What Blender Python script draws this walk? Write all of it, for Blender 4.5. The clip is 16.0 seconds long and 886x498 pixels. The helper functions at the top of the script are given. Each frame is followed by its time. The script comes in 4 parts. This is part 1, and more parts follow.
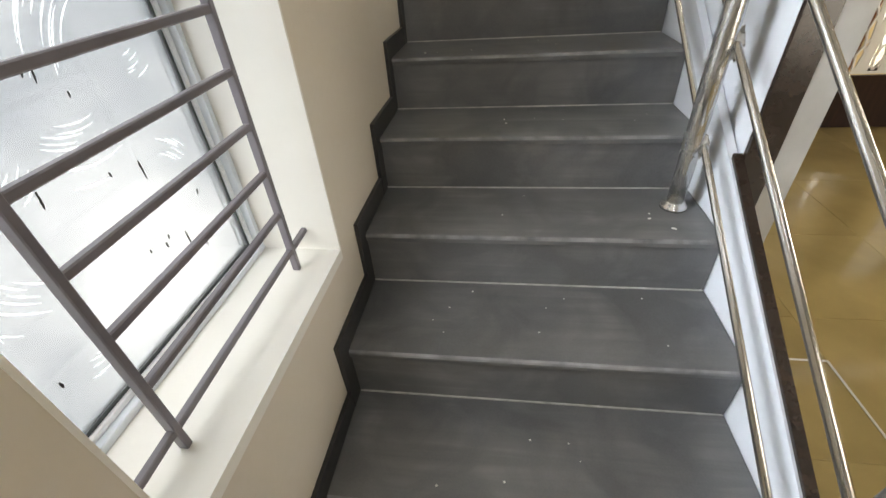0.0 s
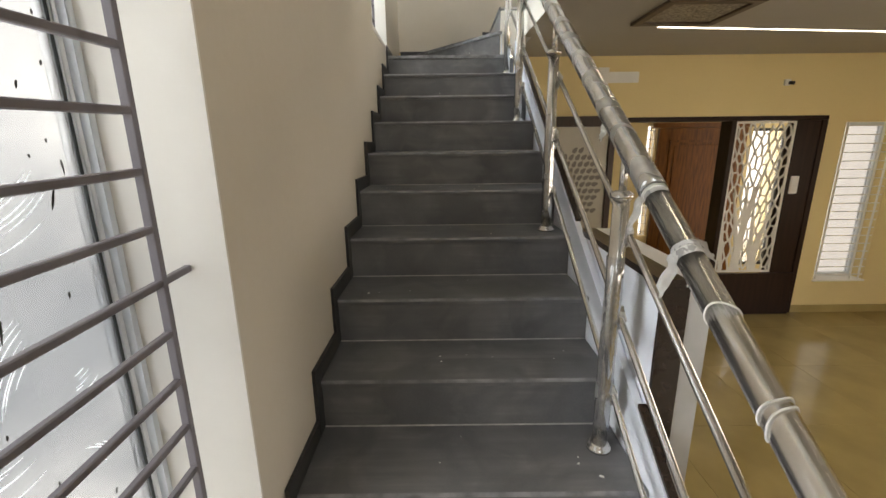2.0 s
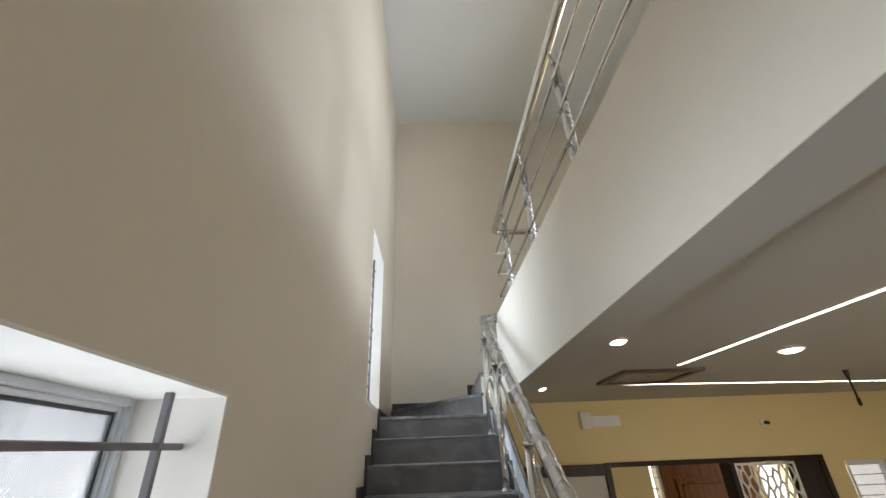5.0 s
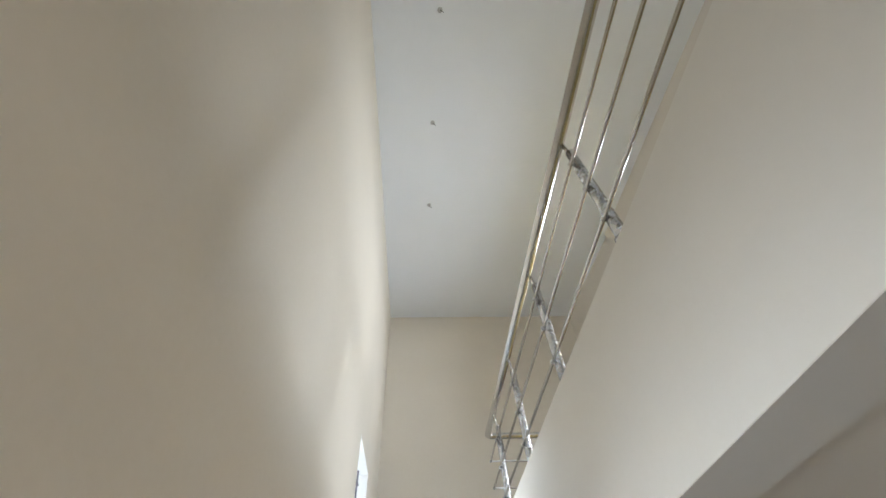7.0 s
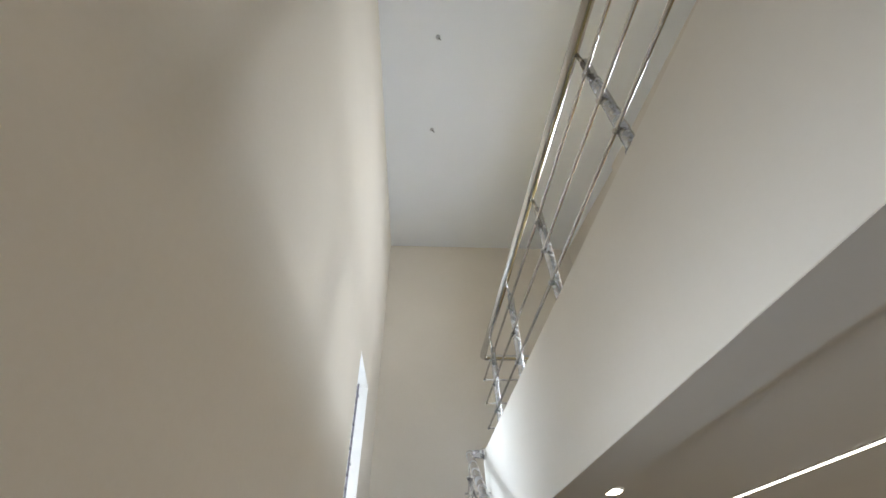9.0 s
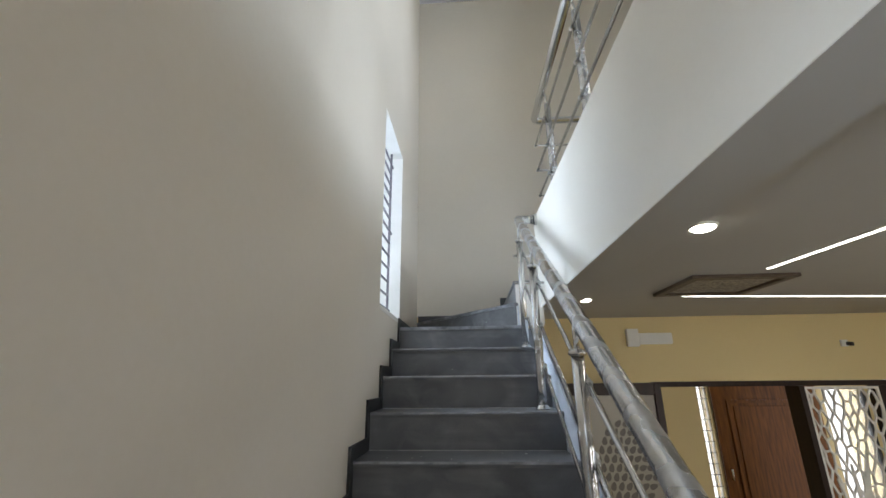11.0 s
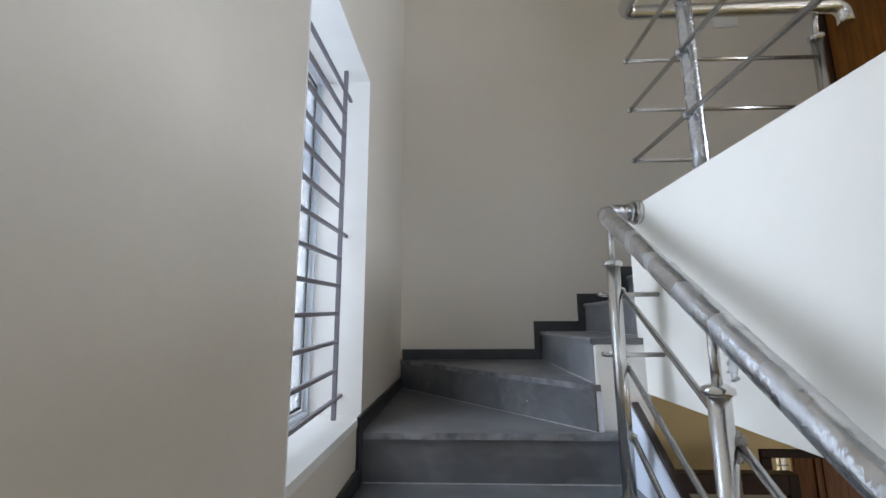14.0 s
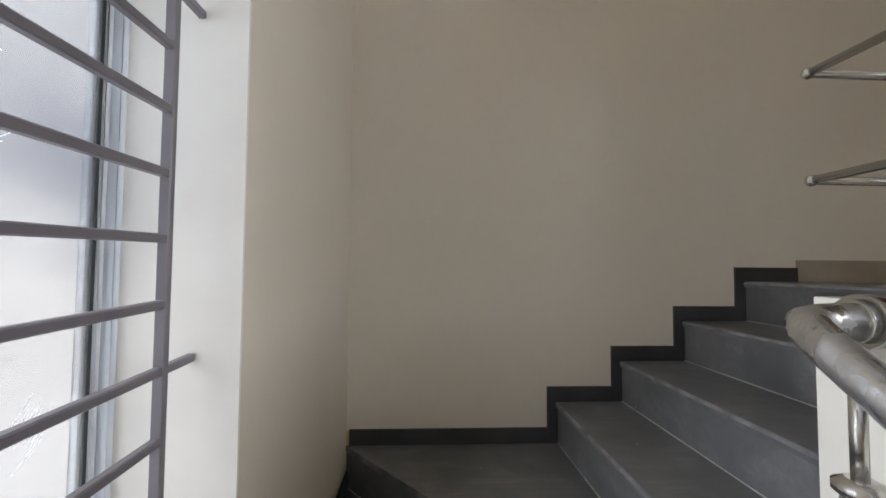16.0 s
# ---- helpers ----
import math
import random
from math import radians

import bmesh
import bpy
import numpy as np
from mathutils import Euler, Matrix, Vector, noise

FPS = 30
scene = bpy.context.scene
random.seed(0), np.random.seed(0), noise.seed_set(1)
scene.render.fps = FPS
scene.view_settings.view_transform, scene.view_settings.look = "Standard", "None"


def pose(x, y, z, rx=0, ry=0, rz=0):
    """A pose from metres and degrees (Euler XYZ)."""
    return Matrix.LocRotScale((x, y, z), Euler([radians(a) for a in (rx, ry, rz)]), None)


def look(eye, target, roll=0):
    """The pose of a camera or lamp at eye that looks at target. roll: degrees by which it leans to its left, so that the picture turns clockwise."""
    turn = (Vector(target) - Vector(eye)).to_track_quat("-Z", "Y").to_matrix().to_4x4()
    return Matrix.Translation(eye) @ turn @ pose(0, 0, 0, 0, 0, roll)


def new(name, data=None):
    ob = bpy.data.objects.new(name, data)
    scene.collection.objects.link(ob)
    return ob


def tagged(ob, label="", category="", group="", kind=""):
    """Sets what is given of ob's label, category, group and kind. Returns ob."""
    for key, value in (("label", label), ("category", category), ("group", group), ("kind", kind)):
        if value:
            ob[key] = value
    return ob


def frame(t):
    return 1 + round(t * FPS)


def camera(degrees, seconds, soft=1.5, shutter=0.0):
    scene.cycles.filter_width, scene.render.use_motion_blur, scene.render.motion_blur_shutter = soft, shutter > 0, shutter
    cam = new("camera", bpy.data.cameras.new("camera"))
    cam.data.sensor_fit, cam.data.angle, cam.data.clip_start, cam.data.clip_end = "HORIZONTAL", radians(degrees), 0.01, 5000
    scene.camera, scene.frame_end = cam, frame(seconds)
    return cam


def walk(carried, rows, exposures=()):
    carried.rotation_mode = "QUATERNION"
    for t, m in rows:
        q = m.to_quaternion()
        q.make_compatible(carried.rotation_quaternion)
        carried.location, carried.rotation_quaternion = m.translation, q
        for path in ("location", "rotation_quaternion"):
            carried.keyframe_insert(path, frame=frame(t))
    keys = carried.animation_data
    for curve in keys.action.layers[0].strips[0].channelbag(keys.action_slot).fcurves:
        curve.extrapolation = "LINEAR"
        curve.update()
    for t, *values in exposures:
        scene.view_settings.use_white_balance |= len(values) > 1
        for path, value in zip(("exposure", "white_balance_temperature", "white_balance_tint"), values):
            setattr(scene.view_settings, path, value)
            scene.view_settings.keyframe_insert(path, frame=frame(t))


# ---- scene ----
cam = camera(93.5, 16.0)
PATH = [
    (0, (0.376, -0.921, 0.639), (0.117, 0.674, -0.541), -4.1),
    (0.5, (0.374, -0.876, 0.724), (0.273, 0.802, -0.359), -2.9),
    (1, (0.393, -0.879, 0.782), (0.333, 0.896, -0.136), -1.5),
    (1.5, (0.399, -0.9, 0.838), (0.369, 0.967, 0.122), -1.0),
    (2, (0.407, -0.904, 0.898), (0.402, 1.034, 0.405), -0.7),
    (2.5, (0.418, -0.934, 0.957), (0.424, 1.051, 0.707), -0.7),
    (3, (0.417, -0.95, 1.001), (0.438, 1.05, 0.996), -0.6),
    (3.5, (0.419, -0.98, 1.053), (0.448, 1.004, 1.297), -0.8),
    (4, (0.431, -1.022, 1.101), (0.465, 0.92, 1.576), -1.1),
    (4.5, (0.444, -1.062, 1.14), (0.489, 0.812, 1.839), -1.7),
    (5, (0.454, -1.11, 1.183), (0.51, 0.667, 2.099), -2.3),
    (5.2, (0.446, -1.124, 1.195), (0.516, 0.606, 2.197), -2.6),
    (7.3, (0.447, -1.315, 1.252), (0.561, -0.158, 2.880), -3.9),
    (7.5, (0.450, -1.316, 1.229), (0.567, -0.195, 2.880), -3.8),
    (8, (0.429, -1.324, 1.229), (0.563, -0.180, 2.864), -4.2),
    (8.5, (0.439, -1.288, 1.234), (0.572, -0.010, 2.765), -2.9),
    (9, (0.454, -1.209, 1.219), (0.559, 0.254, 2.578), -1.5),
    (9.5, (0.458, -1.064, 1.182), (0.511, 0.576, 2.325), -1.0),
    (10, (0.499, -0.91, 1.141), (0.478, 0.863, 2.065), -0.6),
    (10.2, (0.519, -0.855, 1.124), (0.464, 0.959, 1.964), -0.4),
    (12.3, (0.465, 0.131, 1.431), (0.315, 2.079, 1.858), -0.8),
    (12.5, (0.441, 0.213, 1.491), (0.301, 2.165, 1.903), -0.9),
    (13, (0.439, 0.451, 1.609), (0.308, 2.404, 2.019), -0.4),
    (13.5, (0.385, 0.671, 1.757), (0.263, 2.632, 2.132), -0.3),
    (14, (0.361, 0.894, 1.911), (0.28, 2.863, 2.252), -0.3),
    (14.5, (0.377, 1.086, 2.054), (0.319, 3.061, 2.362), -0.0),
    (15, (0.313, 1.303, 2.174), (0.315, 3.288, 2.42), 0.1),
    (15.5, (0.307, 1.519, 2.272), (0.347, 3.51, 2.453), 0.7),
    (16, (0.294, 1.757, 2.380), (0.388, 3.757, 2.47), 0.4),
]
EXPOSE = [
    (0, 0.47, 7150, 12), (0.5, 0.28, 7200, 12), (1, 0.13, 7250, 12), (1.5, 0.08, 7400, 13), (2.5, 0.0, 7450, 15), (3.5, -0.12, 7050, 16),
    (5, -0.13, 6700, 14), (7.3, 0.15, 6350, 13), (8, 0.15, 6350, 13), (9, 0.0, 6400, 14), (10.2, -0.09, 6250, 12), (12.3, -0.06, 5900, 13), (13, -0.21, 5900, 13),
    (14, -0.49, 6100, 16), (15, -0.62, 6600, 18), (16, -0.64, 6900, 18),
]
walk(cam, [(t, look(eye, target, roll)) for t, eye, target, roll in PATH], EXPOSE)

# ---- world and large lights ----
world = bpy.data.worlds.new("world")
scene.world = world
world.use_nodes = True
wn = world.node_tree
sky = wn.nodes.new("ShaderNodeTexSky")
sky.sky_type = "NISHITA"
sky.sun_disc = False
sky.sun_elevation = radians(48)
sky.sun_rotation = radians(200)
wn.links.new(sky.outputs[0], wn.nodes["Background"].inputs[0])
wn.nodes["Background"].inputs[1].default_value = 0.12

sun_data = bpy.data.lights.new("sun", "SUN")
sun_data.energy, sun_data.angle, sun_data.color = 1.0, radians(12), (1.0, 0.95, 0.88)
sun = new("sun", sun_data)
sun.matrix_world = look((0, 0, 12), (3.0, -7.0, 0))


def window_lamp(name, eye, target, w, h, power, color):
    d = bpy.data.lights.new(name, "AREA")
    d.shape, d.size, d.size_y, d.energy, d.color = "RECTANGLE", w, h, power, color
    ob = new(name, d)
    ob.matrix_world = look(eye, target)
    return ob


# daylight in the openings of the two stair windows, then four added fill lamps
SKYLIGHT = (0.80, 0.90, 1.0)
for dz, low, high in ((-0.33, 18, 24), (0.33, 39, 44)):
    window_lamp("stair_window_lamp", (-0.44, -0.452, 0.695 + dz), (0.56, -0.452, 0.095 + dz), 0.70, 0.66, low, SKYLIGHT)
    window_lamp("upper_stair_window_lamp", (-0.44, 2.122, 2.23 + dz), (0.56, 2.122, 1.63 + dz), 0.74, 0.68, high, (0.72, 0.86, 1.0))
# fill for the upper floor and living room; their windows are unseen and assumed
window_lamp("upper_east_fill_lamp", (5.12, 0.22, 3.55), (0.0, 0.62, 4.75), 1.6, 1.9, 262, SKYLIGHT)
window_lamp("upper_south_fill_lamp", (0.55, -4.02, 3.95), (0.55, 3.4, 4.3), 0.9, 1.9, 28, SKYLIGHT)
window_lamp("living_south_fill_lamp", (4.2, -4.02, 0.35), (3.6, 3.6, -0.7), 1.8, 1.5, 29, (1.0, 0.95, 0.85)).data.spread = radians(95)
window_lamp("living_east_fill_lamp", (6.62, 0.2, 0.35), (0.0, 0.9, -1.0), 2.2, 1.5, 24, (1.0, 0.98, 0.95)).data.spread = radians(105)

# ---- materials ----


def mat(name, color, rough=0.5, metal=0.0, var=0.08, scale=3.0, bump=0.0, bscale=60.0, fine=0.0, spec=0.5, stretch=(1, 1, 1), rvar=0.0):
    """A painted, stone or metal surface: two scales of tone, a roughness spread and fine relief."""
    m = bpy.data.materials.new(name)
    m.use_nodes = True
    n, l = m.node_tree.nodes, m.node_tree.links
    b = n["Principled BSDF"]
    b.inputs["Metallic"].default_value = metal
    b.inputs["Specular IOR Level"].default_value = spec
    tc = n.new("ShaderNodeTexCoord")
    mp = n.new("ShaderNodeMapping")
    mp.inputs["Scale"].default_value = stretch
    l.new(tc.outputs["Object"], mp.inputs[0])
    a = n.new("ShaderNodeTexNoise")
    a.inputs["Scale"].default_value, a.inputs["Detail"].default_value = scale, 6
    c = n.new("ShaderNodeTexNoise")
    c.inputs["Scale"].default_value, c.inputs["Detail"].default_value = bscale, 3
    l.new(mp.outputs[0], a.inputs["Vector"])
    l.new(mp.outputs[0], c.inputs["Vector"])
    r = n.new("ShaderNodeValToRGB")
    r.color_ramp.elements[0].position, r.color_ramp.elements[1].position = 0.3, 0.7
    r.color_ramp.elements[0].color = (*[max(0, v * (1 - var)) for v in color], 1)
    r.color_ramp.elements[1].color = (*[min(1, v * (1 + var)) for v in color], 1)
    l.new(a.outputs["Fac"], r.inputs[0])
    mx = n.new("ShaderNodeMix")
    mx.data_type, mx.blend_type = "RGBA", "OVERLAY"
    mx.inputs[0].default_value = fine
    l.new(r.outputs[0], mx.inputs[6])
    l.new(c.outputs["Fac"], mx.inputs[7])
    l.new(mx.outputs[2], b.inputs["Base Color"])
    mr = n.new("ShaderNodeMapRange")
    mr.inputs["To Min"].default_value, mr.inputs["To Max"].default_value = max(0.02, rough - rvar), min(1, rough + rvar)
    l.new(a.outputs["Fac"], mr.inputs[0])
    l.new(mr.outputs[0], b.inputs["Roughness"])
    if bump:
        bp = n.new("ShaderNodeBump")
        bp.inputs["Strength"].default_value, bp.inputs["Distance"].default_value = bump, 0.004
        l.new(c.outputs["Fac"], bp.inputs["Height"])
        l.new(bp.outputs[0], b.inputs["Normal"])
    return m


def glow(name, color, strength):
    m = bpy.data.materials.new(name)
    m.use_nodes = True
    n, l = m.node_tree.nodes, m.node_tree.links
    e = n.new("ShaderNodeEmission")
    e.inputs[0].default_value, e.inputs[1].default_value = (*color, 1), strength
    l.new(e.outputs[0], n["Material Output"].inputs[0])
    return m


PAINT = mat("cream_wall_paint", (0.692, 0.632, 0.536), 0.62, var=0.03, scale=1.2, bump=0.10, bscale=45, fine=0.04, spec=0.3)
# white paint with the blue of the skylight mixed into its colour
PAINT_WHITE = mat("skylight_tinted_white_wall_paint", (0.70, 0.735, 0.80), 0.55, var=0.02, scale=1.5, bump=0.08, bscale=40, fine=0.03, spec=0.3)
PAINT_BEAM = mat("off_white_beam_paint", (0.75, 0.705, 0.62), 0.55, var=0.03, scale=1.5, bump=0.08, bscale=40, fine=0.03, spec=0.3)
PAINT_LIVING = mat("yellow_cream_wall_paint", (0.74, 0.60, 0.31), 0.6, var=0.03, scale=1.0, bump=0.08, bscale=40, fine=0.03, spec=0.3)
# white ceiling; its dimness and warm bounce are put into the colour
CEIL_LIVING = mat("dimmed_white_false_ceiling_paint", (0.46, 0.44, 0.40), 0.7, var=0.03, scale=1.0, bump=0.05, bscale=30, spec=0.2)
TAN = mat("bare_tan_plaster", (0.36, 0.31, 0.24), 0.8, var=0.12, scale=6, bump=0.1, bscale=40)
CEIL = mat("white_ceiling_paint", (0.82, 0.84, 0.86), 0.7, var=0.02, scale=1.0, bump=0.05, bscale=30, spec=0.2)
REVEAL = mat("white_reveal_paint", (0.82, 0.80, 0.75), 0.55, var=0.04, scale=5, bump=0.1, bscale=50, spec=0.3)


def step_stone():
    """Dusty dark grey stone: scuffed dust patches, fine brushing and pale plaster specks."""
    m = mat("dusty_dark_stone", (0.116, 0.117, 0.119), 0.33, var=0.22, scale=4, bump=0.06, bscale=220, fine=0.15, spec=0.5, rvar=0.04)
    n, l = m.node_tree.nodes, m.node_tree.links
    b = n["Principled BSDF"]
    base = b.inputs["Base Color"].links[0].from_socket
    tc = n.new("ShaderNodeTexCoord")
    info = n.new("ShaderNodeObjectInfo")
    off = n.new("ShaderNodeVectorMath")
    off.operation = "MULTIPLY_ADD"
    cmb = n.new("ShaderNodeCombineXYZ")
    for k in range(3):
        l.new(info.outputs["Random"], cmb.inputs[k])
    l.new(cmb.outputs[0], off.inputs[0])
    off.inputs[1].default_value = (7.0, 5.0, 3.0)
    l.new(tc.outputs["Object"], off.inputs[2])
    dust = n.new("ShaderNodeTexNoise")
    dust.inputs["Scale"].default_value, dust.inputs["Detail"].default_value, dust.inputs["Distortion"].default_value = 5.5, 8, 0.8
    l.new(off.outputs[0], dust.inputs["Vector"])
    dr = n.new("ShaderNodeValToRGB")
    dr.color_ramp.elements[0].position, dr.color_ramp.elements[1].position = 0.42, 0.80
    dr.color_ramp.elements[1].color = (0.75, 0.75, 0.75, 1)
    l.new(dust.outputs["Fac"], dr.inputs[0])
    mop = n.new("ShaderNodeMapping")
    mop.inputs["Scale"].default_value, mop.inputs["Rotation"].default_value = (2.2, 34, 34), (0, 0, 0.10)
    l.new(off.outputs[0], mop.inputs[0])
    streak = n.new("ShaderNodeTexNoise")
    streak.inputs["Scale"].default_value, streak.inputs["Detail"].default_value, streak.inputs["Distortion"].default_value = 1.0, 5, 0.6
    l.new(mop.outputs[0], streak.inputs["Vector"])
    sr = n.new("ShaderNodeMapRange")
    sr.inputs["From Min"].default_value, sr.inputs["From Max"].default_value, sr.inputs["To Min"].default_value, sr.inputs["To Max"].default_value = 0.35, 0.70, 0.35, 1.25
    l.new(streak.outputs["Fac"], sr.inputs[0])
    wipe = n.new("ShaderNodeMath")
    wipe.operation = "MULTIPLY"
    l.new(dr.outputs[0], wipe.inputs[0])
    l.new(sr.outputs[0], wipe.inputs[1])
    m1 = n.new("ShaderNodeMix")
    m1.data_type = "RGBA"
    l.new(wipe.outputs[0], m1.inputs[0])
    l.new(base, m1.inputs[6])
    m1.inputs[7].default_value = (0.25, 0.245, 0.24, 1)
    spk = n.new("ShaderNodeTexVoronoi")
    spk.inputs["Scale"].default_value = 17
    l.new(off.outputs[0], spk.inputs["Vector"])
    lt = n.new("ShaderNodeMath")
    lt.operation = "LESS_THAN"
    lt.inputs[1].default_value = 0.05
    l.new(spk.outputs["Distance"], lt.inputs[0])
    gate = n.new("ShaderNodeMath")
    gate.operation = "GREATER_THAN"
    gate.inputs[1].default_value = 0.80
    l.new(spk.outputs["Color"], gate.inputs[0])
    mul = n.new("ShaderNodeMath")
    mul.operation = "MULTIPLY"
    l.new(lt.outputs[0], mul.inputs[0])
    l.new(gate.outputs[0], mul.inputs[1])
    m2 = n.new("ShaderNodeMix")
    m2.data_type = "RGBA"
    l.new(mul.outputs[0], m2.inputs[0])
    l.new(m1.outputs[2], m2.inputs[6])
    m2.inputs[7].default_value = (0.55, 0.53, 0.48, 1)
    l.new(m2.outputs[2], b.inputs["Base Color"])
    return m


STONE = step_stone()
EDGE = mat("worn_dusty_stone_edge", (0.20, 0.20, 0.205), 0.42, var=0.5, scale=14, bump=0.15, bscale=160, rvar=0.1)
SKIRT = mat("dark_skirting_stone", (0.036, 0.035, 0.035), 0.42, var=0.3, scale=8, bump=0.06, bscale=120, rvar=0.1)
GROUT = mat("pale_grout", (0.50, 0.49, 0.46), 0.9, var=0.25, scale=30)
GRANITE = mat("dark_brown_granite", (0.020, 0.013, 0.010), 0.22, var=0.3, scale=30, fine=0.3, bscale=200)
GREYBAND = mat("grey_plaster_band", (0.45, 0.45, 0.44), 0.5, var=0.1, scale=9, bump=0.08)
STEEL = mat("brushed_stainless_steel", (0.68, 0.67, 0.65), 0.22, metal=1.0, var=0.05, scale=6, bump=0.02, bscale=300, rvar=0.06)
WRAP = mat("film_wrapped_steel", (0.55, 0.55, 0.55), 0.28, metal=0.95, var=0.12, scale=30, bump=0.45, bscale=70, rvar=0.10, stretch=(1, 1, 0.6))


def helical(m, pitch):
    """Overlapping turns of film wound round a rail: slanting soft ridges on top of the fine wrinkles."""
    n, l = m.node_tree.nodes, m.node_tree.links
    b = n["Principled BSDF"]
    tc = n.new("ShaderNodeTexCoord")
    mp = n.new("ShaderNodeMapping")
    mp.inputs["Rotation"].default_value = (0.0, 0.0, 0.5)
    l.new(tc.outputs["Object"], mp.inputs[0])
    w = n.new("ShaderNodeTexWave")
    w.bands_direction, w.wave_profile = "Y", "SAW"
    w.inputs["Scale"].default_value, w.inputs["Distortion"].default_value, w.inputs["Detail"].default_value, w.inputs["Detail Scale"].default_value = pitch, 5.0, 4, 3.0
    l.new(mp.outputs[0], w.inputs["Vector"])
    bp = n.new("ShaderNodeBump")
    bp.inputs["Strength"].default_value, bp.inputs["Distance"].default_value = 0.35, 0.006
    l.new(w.outputs["Fac"], bp.inputs["Height"])
    l.new(b.inputs["Normal"].links[0].from_socket, bp.inputs["Normal"])
    l.new(bp.outputs[0], b.inputs["Normal"])
    rr = n.new("ShaderNodeMapRange")
    rr.inputs["To Min"].default_value, rr.inputs["To Max"].default_value = 0.13, 0.34
    l.new(w.outputs["Fac"], rr.inputs[0])
    l.new(rr.outputs[0], b.inputs["Roughness"])
    return m


helical(WRAP, 2.6)
WRAP_CLOUDY = mat("cloudy_film_wrap", (0.50, 0.505, 0.51), 0.26, metal=0.9, var=0.15, scale=30, bump=0.7, bscale=55, rvar=0.1)
FILM = mat("crumpled_plastic_film", (0.78, 0.78, 0.76), 0.35, var=0.1, scale=30, bump=0.8, bscale=60)
GRILLE = mat("grey_painted_iron", (0.155, 0.142, 0.158), 0.40, var=0.1, scale=12, bump=0.1, bscale=150)
GRILLE_WHITE = mat("white_painted_iron", (0.80, 0.79, 0.74), 0.45, var=0.06, scale=12, bump=0.1, bscale=150)
BEAD = mat("white_glazing_bead", (0.80, 0.83, 0.86), 0.4, var=0.03, scale=8)
UPVC = mat("pale_grey_window_frame", (0.68, 0.735, 0.79), 0.4, var=0.05, scale=8)
GASKET = mat("dark_gasket", (0.05, 0.06, 0.065), 0.6)
DARKWOOD = mat("dark_wenge_wood", (0.022, 0.009, 0.004), 0.38, var=0.35, scale=5, bump=0.05, bscale=80, stretch=(6, 6, 0.5), spec=0.22)
TEAK = mat("polished_teak", (0.150, 0.054, 0.007), 0.36, var=0.4, scale=6, bump=0.04, bscale=60, stretch=(7, 7, 0.6), spec=0.22)
LATTICE = mat("white_lattice_board", (0.74, 0.72, 0.67), 0.5, var=0.04, scale=10)
FROST = mat("frosted_panel", (0.25, 0.22, 0.16), 0.35, var=0.04, scale=4)
LEAFINK = mat("etched_leaf_tone", (0.10, 0.083, 0.06), 0.5, var=0.1, scale=10)
PLASTIC = mat("white_plastic", (0.78, 0.77, 0.73), 0.4, var=0.03, scale=8)
BLACK = mat("black_plastic", (0.02, 0.02, 0.02), 0.4)
BRONZE = mat("dark_bronze_rod", (0.06, 0.045, 0.035), 0.4, metal=0.6)
WICKER = mat("woven_vent_core", (0.30, 0.27, 0.22), 0.5, var=0.7, scale=60, bump=0.8, bscale=90)
VENTWOOD = mat("brown_vent_frame", (0.10, 0.07, 0.045), 0.45, var=0.2, scale=15)
MILKY = mat("milky_crumpled_film", (0.66, 0.66, 0.64), 0.28, var=0.15, scale=40, bump=0.8, bscale=70, rvar=0.08)
MILKY.node_tree.nodes["Principled BSDF"].inputs["Transmission Weight"].default_value = 0.35
KNOT = mat("white_tie_tape", (0.75, 0.74, 0.70), 0.6, var=0.08, scale=40, bump=0.4, bscale=90)


def tile_mat():
    m = mat("glossy_beige_tile", (0.40, 0.31, 0.135), 0.10, var=0.16, scale=2.2, spec=0.5, rvar=0.03)
    n, l = m.node_tree.nodes, m.node_tree.links
    b = n["Principled BSDF"]
    base = b.inputs["Base Color"].links[0].from_socket
    info = n.new("ShaderNodeObjectInfo")
    tone = n.new("ShaderNodeMapRange")
    tone.inputs["To Min"].default_value, tone.inputs["To Max"].default_value = 0.93, 1.05
    l.new(info.outputs["Random"], tone.inputs[0])
    mx = n.new("ShaderNodeMix")
    mx.data_type, mx.blend_type = "RGBA", "MULTIPLY"
    mx.inputs[0].default_value = 1.0
    l.new(base, mx.inputs[6])
    l.new(tone.outputs[0], mx.inputs[7])
    l.new(mx.outputs[2], b.inputs["Base Color"])
    return m


TILE = tile_mat()


